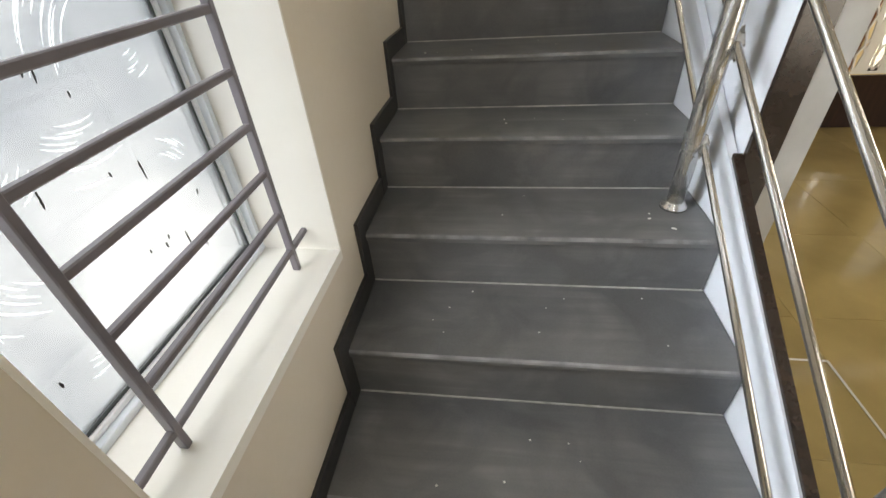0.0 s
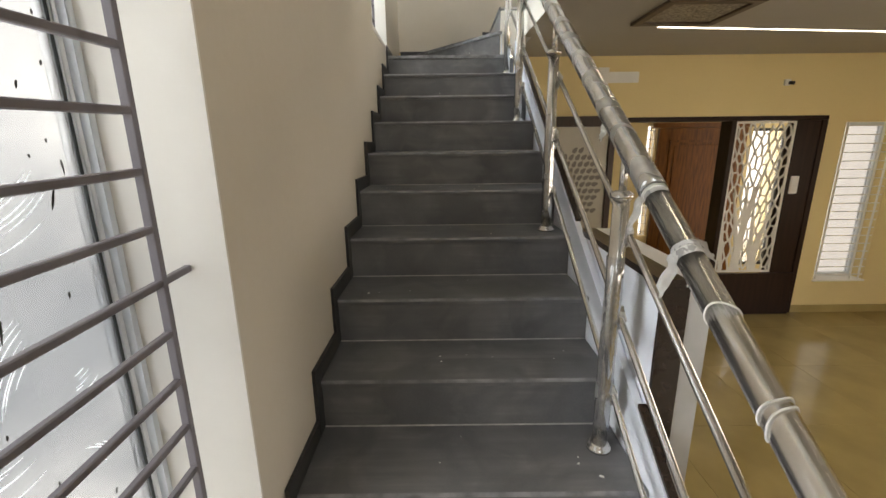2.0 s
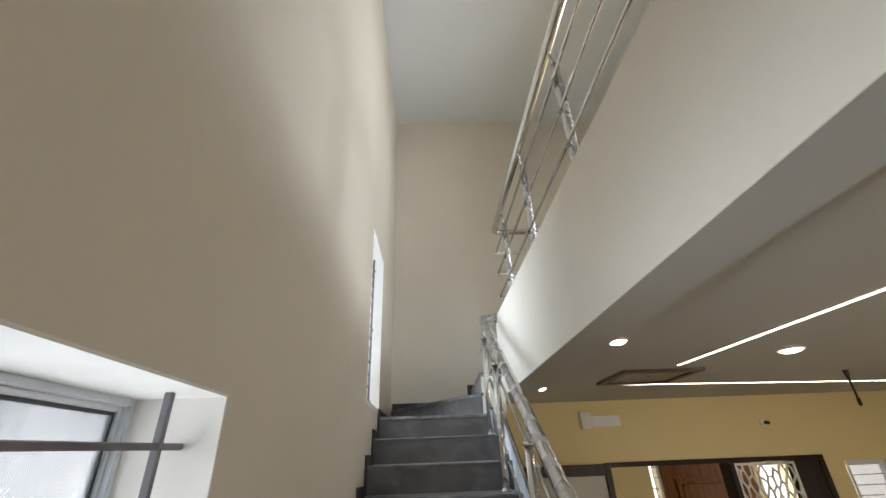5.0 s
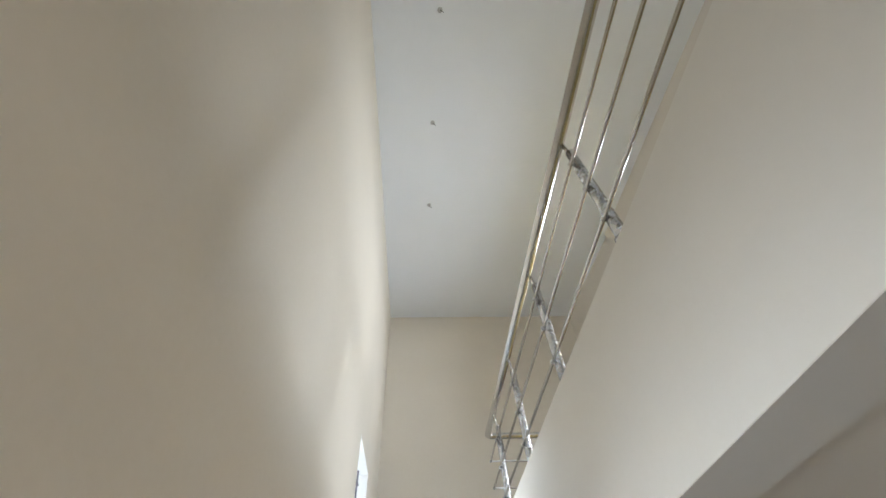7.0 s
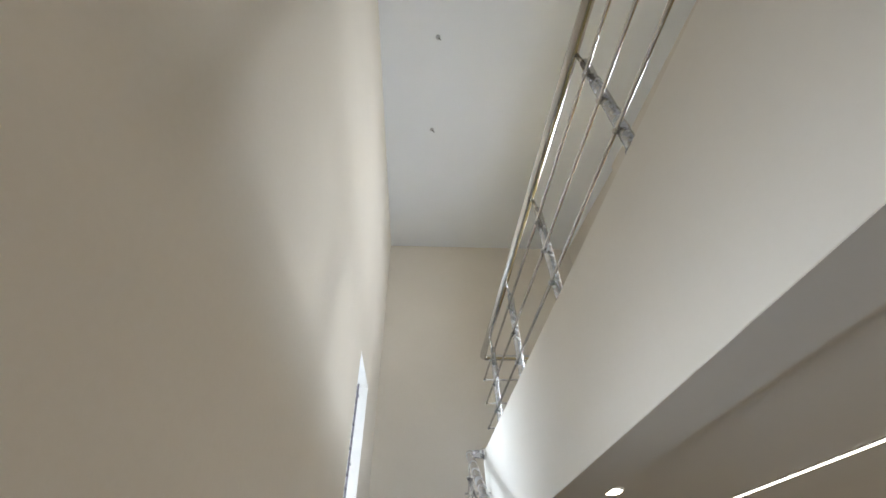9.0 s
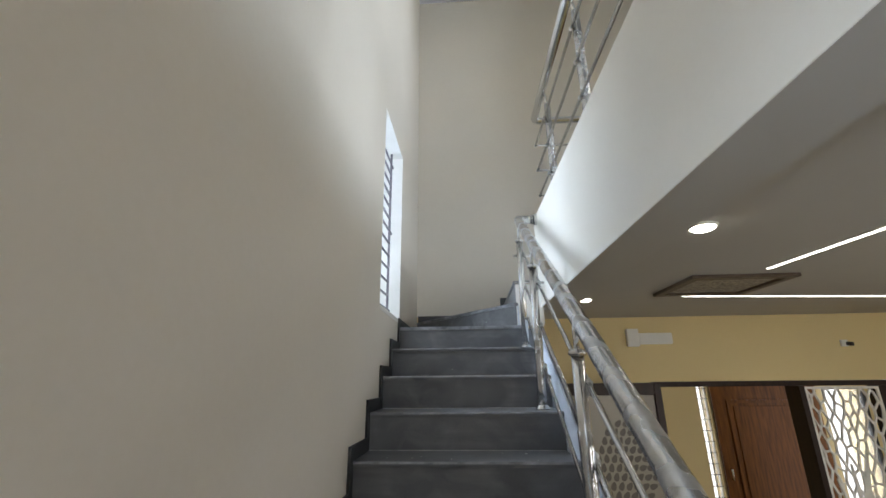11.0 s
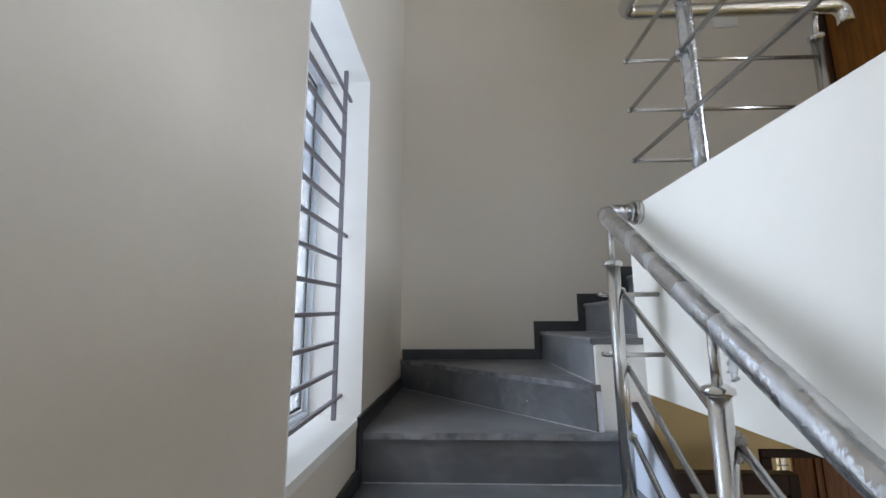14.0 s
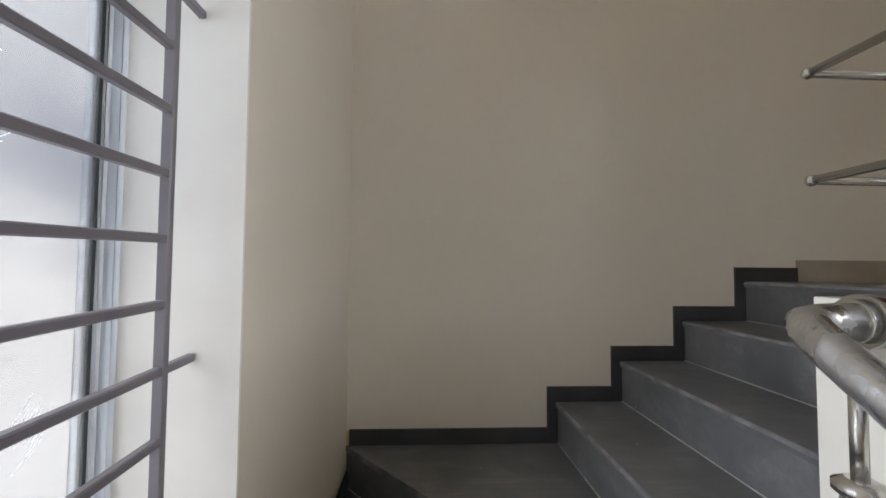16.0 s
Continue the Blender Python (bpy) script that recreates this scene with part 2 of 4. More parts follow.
def pane_mat(name, clear, cool):
    """Window glass under a milky protective film, in slow drifts of tone."""
    m = bpy.data.materials.new(name)
    m.use_nodes = True
    n, l = m.node_tree.nodes, m.node_tree.links
    n.remove(n["Principled BSDF"])
    tc = n.new("ShaderNodeTexCoord")
    drift = n.new("ShaderNodeTexNoise")
    drift.inputs["Scale"].default_value, drift.inputs["Detail"].default_value, drift.inputs["Distortion"].default_value = 2.0, 4, 0.5
    l.new(tc.outputs["Object"], drift.inputs["Vector"])
    tone = n.new("ShaderNodeValToRGB")
    tone.color_ramp.elements[0].position, tone.color_ramp.elements[1].position = 0.34, 0.60
    tone.color_ramp.elements[0].color = (*[v * clear for v in cool], 1)
    tone.color_ramp.elements[1].color = (*[v * clear for v in (0.95, 0.95, 0.94)], 1)
    l.new(drift.outputs["Fac"], tone.inputs[0])
    tr = n.new("ShaderNodeBsdfTransparent")
    l.new(tone.outputs[0], tr.inputs[0])
    df = n.new("ShaderNodeBsdfTranslucent")
    l.new(tone.outputs[0], df.inputs[0])
    mix = n.new("ShaderNodeMixShader")
    mix.inputs[0].default_value = 0.12
    l.new(tr.outputs[0], mix.inputs[1])
    l.new(df.outputs[0], mix.inputs[2])
    gl = n.new("ShaderNodeBsdfGlossy")
    gl.inputs["Roughness"].default_value = 0.12
    mix2 = n.new("ShaderNodeMixShader")
    mix2.inputs[0].default_value = 0.05
    l.new(mix.outputs[0], mix2.inputs[1])
    l.new(gl.outputs[0], mix2.inputs[2])
    l.new(mix2.outputs[0], n["Material Output"].inputs[0])
    return m


def wrinkle_mat():
    m = bpy.data.materials.new("white_film_wrinkle")
    m.use_nodes = True
    n, l = m.node_tree.nodes, m.node_tree.links
    n.remove(n["Principled BSDF"])
    df = n.new("ShaderNodeBsdfTranslucent")
    df.inputs[0].default_value = (0.85, 0.86, 0.87, 1)
    l.new(df.outputs[0], n["Material Output"].inputs[0])
    return m


PANE = pane_mat("filmed_glass", 0.27, (0.56, 0.58, 0.60))
PANE_UPPER = pane_mat("upper_filmed_glass", 0.31, (0.60, 0.62, 0.65))
PANE_CLEAN = pane_mat("clear_glass", 0.78, (0.90, 0.90, 0.90))
WRINKLE = wrinkle_mat()
DRIP = mat("dark_cement_splash", (0.055, 0.048, 0.042), 0.8, var=0.2, scale=60)
DAY = glow("bright_overcast_distance", (0.90, 0.96, 1.0), 12.0)
DAY_ENTRY = glow("bright_entry_distance", (1.0, 0.98, 0.94), 4.5)
LED = glow("warm_white_led", (1.0, 0.93, 0.80), 6.0)
LAMP = glow("warm_downlight_disc", (1.0, 0.92, 0.76), 22.0)

# ---- building helpers ----


def box(bm, x0, x1, y0, y1, z0, z1):
    v = [bm.verts.new((x, y, z)) for x in (x0, x1) for y in (y0, y1) for z in (z0, z1)]
    for f in ((0, 1, 3, 2), (4, 6, 7, 5), (0, 4, 5, 1), (2, 3, 7, 6), (0, 2, 6, 4), (1, 5, 7, 3)):
        bm.faces.new([v[i] for i in f])
    return bm


def boxes(*rows):
    bm = bmesh.new()
    for r in rows:
        box(bm, *r)
    return bm


def soften(bm, r=0.004, seg=2):
    bmesh.ops.remove_doubles(bm, verts=bm.verts, dist=1e-5)
    bmesh.ops.bevel(bm, geom=bm.edges[:], offset=r, segments=seg, affect="EDGES", clamp_overlap=True)
    return bm


def prism(points, axis, a, b):
    """A plane outline drawn out along one axis from a to b. points: the other two coordinates, in axis order."""
    bm = bmesh.new()

    def at(p, d):
        return {"x": (d, p[0], p[1]), "y": (p[0], d, p[1]), "z": (p[0], p[1], d)}[axis]
    lo = [bm.verts.new(at(p, a)) for p in points]
    hi = [bm.verts.new(at(p, b)) for p in points]
    k = len(points)
    bm.faces.new(lo[::-1])
    bm.faces.new(hi)
    for i in range(k):
        bm.faces.new((lo[i], lo[(i + 1) % k], hi[(i + 1) % k], hi[i]))
    bmesh.ops.recalc_face_normals(bm, faces=bm.faces[:])
    return bm


def tube(bm, path, r, seg=14, caps=True, wobble=0.0):
    """A round bar along a line of points, mitred at its bends."""
    pts = [Vector(p) for p in path]
    rings, ref = [], None
    for i, p in enumerate(pts):
        d = (pts[min(i + 1, len(pts) - 1)] - pts[max(i - 1, 0)]).normalized()
        if ref is None:
            ref = d.orthogonal().normalized()
        u = (ref - d * ref.dot(d)).normalized()
        ref, w = u, d.cross(u)
        s = 1.0
        if 0 < i < len(pts) - 1:
            c = (pts[i + 1] - p).normalized().dot(d)
            s = 1 / max(c, 0.6)
        ring = []
        for k in range(seg):
            a = 2 * math.pi * k / seg
            rr = r * s if not wobble else r * (1 + wobble * noise.noise(Vector((p.x * 60, p.y * 60 + k, p.z * 60))))
            ring.append(bm.verts.new(p + (u * math.cos(a) + w * math.sin(a)) * rr))
        rings.append(ring)
    for a, b in zip(rings, rings[1:]):
        for k in range(seg):
            bm.faces.new((a[k], a[(k + 1) % seg], b[(k + 1) % seg], b[k])).smooth = True
    if caps:
        bm.faces.new(rings[0][::-1])
        bm.faces.new(rings[-1])
    return bm


def lathe(bm, profile, cx, cy, seg=20):
    """A turned shape about an upright axis. profile: (radius, z) from bottom to top."""
    rings = [[bm.verts.new((cx + r * math.cos(2 * math.pi * k / seg), cy + r * math.sin(2 * math.pi * k / seg), z)) for k in range(seg)] for r, z in profile]
    for a, b in zip(rings, rings[1:]):
        for k in range(seg):
            bm.faces.new((a[k], a[(k + 1) % seg], b[(k + 1) % seg], b[k])).smooth = True
    bm.faces.new(rings[0][::-1])
    bm.faces.new(rings[-1])
    return bm


def ball(bm, c, r, n=10):
    bmesh.ops.create_uvsphere(bm, u_segments=n, v_segments=n - 2, radius=r, matrix=Matrix.Translation(c))
    return bm


def mesh_of(name, bm, material):
    me = bpy.data.meshes.new(name)
    bm.to_mesh(me)
    bm.free()
    me.materials.append(material)
    return me


def part(name, bm, material, parent, label=""):
    ob = new(name, mesh_of(name, bm, material))
    ob.parent = parent
    if parent is not None and parent.type == "EMPTY":
        ob.matrix_parent_inverse = Matrix.Translation(parent.location).inverted()
    return tagged(ob, label)


def thing(name, at, label, category, group="", kind=""):
    ob = new(name)
    ob.location = at
    ob.empty_display_size = 0.05
    return tagged(ob, label, category, group, kind)


def solid(name, bm, material, label, category, kind="structure", group=""):
    return tagged(new(name, mesh_of(name, bm, material)), label, category, group, kind)

# ---- the large structure ----
R, G = 0.17, 0.27          # riser and going of the first flight
W = 0.94                   # clear width of the flight
FLOOR, FIRST, TOP = -1.085, 2.33, 5.576
CZ = 1.735                 # living room ceiling
YB = 3.432                 # rear wall of the stair hall
YF = 3.68                  # far wall of the living room
XR, YS = 6.6, -4.0         # far side and near end of the house
W1 = (-0.76, -0.145, 0.055, 1.335)
W2 = (1.79, 2.455, 1.575, 2.885)


def wall_with_holes(name, axis, a, b, u0, u1, z0, z1, holes, material, label):
    """A wall of some thickness, built of blocks around its openings. holes: (u0, u1, z0, z1), in order along the wall."""
    bm = bmesh.new()

    def blk(p0, p1, q0, q1):
        if p1 - p0 > 1e-4 and q1 - q0 > 1e-4:
            if axis == "x":
                box(bm, a, b, p0, p1, q0, q1)
            else:
                box(bm, p0, p1, a, b, q0, q1)
    u = u0
    for h in holes:
        blk(u, h[0], z0, z1)
        blk(h[0], h[1], z0, h[2])
        blk(h[0], h[1], h[3], z1)
        u = h[1]
    blk(u, u1, z0, z1)
    return solid(name, bm, material, label, "wall")


wall_with_holes("wall_west", "x", -0.26, 0.0, YS, YB, FLOOR - 0.2, TOP, [W1, W2], PAINT, "matt cream painted plaster stair wall with two window openings")
solid("wall_north_upper", boxes((-0.26, 1.62, YB, YB + 0.2, CZ + 0.004, TOP), (1.62, 6.6, YB, YB + 0.2, FIRST - 0.002, TOP)), PAINT, "matt cream painted wall behind the stair turn", "wall")
solid("wall_stair_end", boxes((-0.26, 0.94, YB, YF + 0.2, FLOOR - 0.2, CZ)), PAINT_LIVING, "plain painted wall under the stair turn", "wall")
# openings in this and both east walls are added to hold the fill lamps
wall_with_holes("wall_south", "y", YS - 0.2, YS, -0.26, XR, FLOOR - 0.2, TOP, [(0.08, 1.02, 2.95, 4.95), (3.25, 5.15, -0.45, 1.15)], PAINT, "plain painted wall closing the stair hall")
wall_with_holes("wall_east", "x", XR, XR + 0.2, YS - 0.2, 8.0, FLOOR - 0.2, TOP, [(-0.95, 1.35, -0.45, 1.15)], PAINT_LIVING, "plain yellow cream wall of the living room")
wall_with_holes("wall_east_upper", "x", 5.1, 5.3, YS, YB, FIRST, TOP, [(-0.62, 1.06, 2.45, 4.65)], PAINT, "unseen cream wall added to hold the upper east lamp opening")
ENTRY = (2.16, 4.465, FLOOR, 1.135)
FWIN = (4.665, 5.24, -0.69, 1.065)
wall_with_holes("wall_north", "y", YF, YF + 0.22, 0.94, XR, FLOOR - 0.2, CZ, [ENTRY, FWIN], PAINT_LIVING, "yellow cream living room wall with entry opening and window")
# foyer beyond the entry opening
FY = 5.25
SLIT = (3.325, 3.455, -0.5, 1.10)
FOYWIN = (4.82, 5.36, -0.98, 1.05)
wall_with_holes("wall_foyer", "y", FY, FY + 0.2, 0.5, XR, FLOOR - 0.2, CZ, [SLIT, FOYWIN], PAINT_LIVING, "yellow cream foyer wall with a slit light and a window")
solid("wall_foyer_west", boxes((0.5, 0.7, YF + 0.22, FY, FLOOR - 0.2, CZ)), PAINT_LIVING, "plain yellow cream side wall of the foyer", "wall")
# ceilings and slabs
solid("ceiling_living", boxes((1.15, XR, YS, YF, CZ, CZ + 0.05)), CEIL_LIVING, "flat white living room false ceiling with its dimness in the colour", "ceiling")
solid("ceiling_foyer", boxes((0.5, XR, YF + 0.22, FY, 1.45, 1.6)), CEIL, "flat white foyer ceiling", "ceiling")
solid("ceiling_stair", boxes((-0.26, XR, YS, YB, TOP, TOP + 0.15)), CEIL, "flat white ceiling high above the stairs", "ceiling")
SOFFIT = 1.655


def edge_x(y):
    """Face of the slab edge, which runs slightly askew to the stairs."""
    return 1.014 + 0.028 * (2.498 - y)


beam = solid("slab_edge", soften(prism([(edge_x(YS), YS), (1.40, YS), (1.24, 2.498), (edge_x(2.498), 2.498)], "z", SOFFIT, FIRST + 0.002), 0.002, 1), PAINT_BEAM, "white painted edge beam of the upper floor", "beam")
# the underside shares the ceiling's darkened colour as painted shade, the top is left as bare tan plaster
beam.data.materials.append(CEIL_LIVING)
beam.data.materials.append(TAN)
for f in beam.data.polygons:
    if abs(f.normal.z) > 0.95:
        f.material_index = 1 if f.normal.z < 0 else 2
solid("floor_upper", boxes((1.41, XR, YS, 2.47, CZ + 0.06, FIRST - 0.002), (2.03, XR, 2.475, YB, CZ + 0.06, FIRST - 0.002)), TILE, "upper floor slab of the hall", "floor")
solid("ground_slab", boxes((-0.26, XR, YS, 8.0, FLOOR - 0.2, FLOOR - 0.012)), GROUT, "bare concrete floor slab under the tiles", "floor")
# upper hall walls
solid("wall_upper_east", prism([(2.997, 0.0), (3.3, YS), (3.6, YS), (3.6, 0.0)], "z", FIRST, TOP), PAINT, "cream painted wall of the upper hall", "wall")
solid("wall_upper_pier", prism([(2.86, 1.86), (2.872, 1.70), (3.6, 1.70), (3.6, 1.86)], "z", FIRST, TOP), PAINT, "cream painted pier of the upper hall", "wall")
# the opening below is unseen, added to let the upper east lamp through
solid("wall_upper_lintel", prism([(2.872, 1.70), (2.997, 0.0), (3.6, 0.0), (3.6, 1.70)], "z", 4.45, TOP), PAINT, "cream painted lintel over an added light opening", "wall")
solid("wall_upper_recess", prism([(2.73, YB), (2.90, 1.862), (3.4, 1.862), (3.4, YB)], "z", FIRST, TOP), PAINT, "cream painted wall behind the upper passage", "wall")
# daylight outside
solid("backdrop", boxes((-2.3, -2.25, -6, 8, -4, 9)), DAY, "bright hazy distance outside the stair windows", "backdrop")
solid("backdrop_entry", boxes((1.0, 8.0, 7.3, 7.35, -1.3, 2.6)), DAY_ENTRY, "bright distance outside the entry", "backdrop")

solid("backdrop_window", boxes((4.55, 6.2, 4.06, 4.08, -0.95, 1.5)), glow("bright_yard_distance", (1.0, 0.99, 0.96), 1.5), "bright distance outside the living room window", "backdrop")

# ---- the stairs ----
stairs = thing("staircase", (0.5, 0, FLOOR), "dusty dark grey stone stairs with a quarter turn of winder steps", "stairs", kind="structure")


def level(i):
    if i >= 9:
        return {9: 1.527, 10: 1.687}[i]
    if i >= -3:
        return i * R
    return {-4: -0.70, -5: -0.89, -6: FLOOR}[i]


def nosed(y0, y1, z, x0, x1):
    """A stone tread with a rounded front edge."""
    th = 0.022
    pts = [(y1, z - th), (y1, z), (y0 + 0.007, z), (y0 + 0.002, z - 0.003), (y0, z - 0.009), (y0 + 0.002, z - th)]
    return prism(pts, "x", x0, x1)


def worn_edge(tread):
    """The rounded front edge of a tread is scuffed pale by feet and dust."""
    tread.data.materials.append(EDGE)
    for k in (4, 5):
        tread.data.polygons[k].material_index = 1
    return tread


for i in range(-5, 10):
    y, z = i * G, level(i)
    below = level(i - 1)
    if i < 9:
        worn_edge(part("tread", nosed(y, y + G + 0.014, z, 0.003, W), STONE, stairs))
    part("riser", boxes((0.003, W, y + 0.010, y + 0.026, below + 0.0005, z - 0.022)), STONE, stairs)
    part("grout_line", boxes((0.006, W - 0.004, y + 0.0058, y + 0.0098, below + 0.0004, below + 0.0036)), GROUT, stairs)


def wear_front(tread):
    """The square front of a winder tread is dusty along its whole height."""
    tread.data.materials.append(EDGE)
    tread.data.polygons[2].material_index = 1
    return tread


# winders
IN = (0.83, 2.45)
wear_front(part("winder_tread", prism([(0.003, 9 * G), (W - 0.03, 9 * G), (W - 0.03, 2.45), IN, (0.003, YB - 0.004)], "z", level(9) - 0.022, level(9)), STONE, stairs))
d10 = Vector((-0.827, YB - 2.45)).normalized()
nrm = Vector((d10.y, -d10.x))
a10, b10 = Vector(IN), Vector((0.003, YB - 0.004))
part("riser", prism([tuple(a10), tuple(b10), tuple(b10 + nrm * 0.016), tuple(a10 + nrm * 0.016)], "z", level(9) + 0.0005, level(10) - 0.022), STONE, stairs)
wear_front(part("winder_tread", prism([tuple(a10 - nrm * 0.01), tuple(b10 - nrm * 0.006), (0.85, YB - 0.003), (0.85, 2.44)], "z", level(10) - 0.022, level(10)), STONE, stairs))
part("grout_line", prism([tuple(a10 - nrm * 0.003), tuple(b10 - nrm * 0.003), tuple(b10), tuple(a10)], "z", level(9) + 0.0004, level(9) + 0.003), GROUT, stairs)
R2 = (FIRST - level(10)) / 4
for k in range(4):
    x, z = 0.835 + k * 0.263, level(10) + (k + 1) * R2
    wide = 0.285 if k < 3 else 0.4
    th = 0.022
    pts = [(x + wide, z - th), (x + wide, z), (x - 0.003, z), (x - 0.008, z - 0.003), (x - 0.010, z - 0.009), (x - 0.008, z - th)]
    worn_edge(part("tread", prism(pts, "y", 2.455 if k == 0 else 2.4715, YB - 0.003), STONE, stairs))
    part("riser", boxes((x, x + 0.016, 2.457 if k == 0 else 2.4715, YB - 0.003, z - R2 + 0.0005, z - th)), STONE, stairs)
    part("grout_line", boxes((x - 0.0034, x - 0.0002, 2.49, YB - 0.01, z - R2 + 0.0004, z - R2 + 0.003)), GROUT, stairs)
# body under the treads
body = [(-5 * G + 0.03, FLOOR)]
for i in range(-5, 10):
    body += [(i * G + 0.027, level(i - 1) - 0.0235), (i * G + 0.027, level(i) - 0.0235)]
body[1] = (body[1][0], FLOOR)
body += [(YB - 0.004, level(9) - 0.0235), (YB - 0.004, FLOOR)]
part("stair_body", prism(body[1:], "x", 0.004, W - 0.002), PAINT_WHITE, stairs, "white plastered body of the flight")
part("winder_body", prism([(0.852, 2.445), (0.852, YB - 0.004), (0.03, YB - 0.004), (0.825, 2.47)], "z", level(9) - 0.02, level(10) - 0.0225), PAINT_WHITE, stairs)
flight = [(0.853, CZ + 0.005), (0.853, level(10) + R2 - 0.0225)]
for k in range(1, 4):
    x, z = 0.835 + k * 0.263, level(10) + k * R2
    flight += [(x + 0.0165, z - 0.0225), (x + 0.0165, z + R2 - 0.0225)]
flight += [(1.9, FIRST - 0.0225), (1.9, CZ + 0.005)]
part("upper_flight_body", prism(flight, "y", 2.481, YB - 0.004), PAINT_WHITE, stairs, "white plastered side of the short upper flight")
part("upper_flight_cheek", soften(boxes((0.838, 1.029, 2.452, 2.479, level(9) + 0.002, level(10) + R2 - 0.024)), 0.003), REVEAL, stairs, "white plastered cheek beside the winder steps")

# stepped skirting on the long wall and the rear wall
skirt = thing("baseboard", (0, 1, 0), "stepped dark stone skirting along the stairs", "skirting", kind="structure")
SH, SF = 0.060, 0.042
for i in range(-5, 10):
    y, z = i * G, level(i)
    up = level(i + 1) if i < 9 else z
    y1 = y + G - SF if i < 9 else YB - 0.002
    lo = level(i - 1) + 0.001 if i > -5 else FLOOR
    pts = [(y - SF, lo), (y + 0.009, lo), (y + 0.009, z - 0.02), (y + 0.009, z + 0.001), (y1, z + 0.001), (y1, z + SH), (y - SF, z + SH)]
    part("skirting_piece", prism(pts, "x", 0.0005, 0.011 + 0.001 * (i % 2)), SKIRT, skirt)
part("skirting_piece", boxes((0.012, 0.835 - SF, YB - 0.011, YB - 0.0005, level(10) + 0.001, level(10) + SH)), SKIRT, skirt)
for k in range(4):
    x, z = 0.835 + k * 0.263, level(10) + (k + 1) * R2
    x1 = x + 0.263 - SF if k < 3 else 1.85
    pts = [(x - SF, z - R2 + 0.001), (x - 0.001, z - R2 + 0.001), (x - 0.001, z + 0.001), (x1, z + 0.001), (x1, z + SH), (x - SF, z + SH)]
    part("skirting_piece", prism(pts, "y", YB - 0.012, YB - 0.0005), SKIRT, skirt)
solid("baseboard_upper", boxes((1.852, 2.72, YB - 0.011, YB - 0.0005, FIRST, FIRST + 0.092)), TAN, "tan tile skirting of the upper hall", "skirting")

# low side wall, its higher stretch and their dark caps
CUR = 0.088
low = [(-1.36, FLOOR), (-1.36, -1.36 / G * R + CUR), (2.43, 2.43 / G * R + CUR), (2.43, FLOOR)]
solid("side_wall", prism(low, "x", W + 0.003, 0.966), PAINT_WHITE, "low white painted side wall following the stairs", "low wall")
slope = R / G
HW0, HW1, HWZ = 0.125, 0.78, 0.53
for y0, y1 in ((-1.36, HW0), (HW1, 2.43)):
    cap = [(y0, y0 * slope + CUR + 0.001), (y1, y1 * slope + CUR + 0.001), (y1, y1 * slope + CUR + 0.014), (y0, y0 * slope + CUR + 0.014)]
    solid("side_wall_cap", prism(cap, "x", W + 0.008, 0.970), GRANITE, "dark granite strip capping the sloping side wall", "wall cap")
solid("half_wall", boxes((0.971, 1.10, HW0, HW1, FLOOR, HWZ)), PAINT_WHITE, "white half wall rising beside the stairs", "low wall")
hcap = thing("half_wall_cap", (1.02, 0.5, HWZ), "dark granite and grey band capping the half wall", "wall cap", kind="structure")
part("top_slab", boxes((0.962, 1.030, HW0 - 0.014, HW1, HWZ + 0.001, HWZ + 0.022)), GRANITE, hcap)
part("top_band", boxes((1.031, 1.108, HW0 - 0.012, HW1, HWZ + 0.001, HWZ + 0.020)), REVEAL, hcap, "pale painted band")
part("end_slab", boxes((0.972, 1.042, HW0 - 0.014, HW0 - 0.001, FLOOR, HWZ)), GRANITE, hcap)
part("end_band", boxes((1.043, 1.105, HW0 - 0.012, HW0 - 0.001, FLOOR, HWZ)), GREYBAND, hcap, "grey plaster band")

# ---- window joinery and grilles in the long wall ----


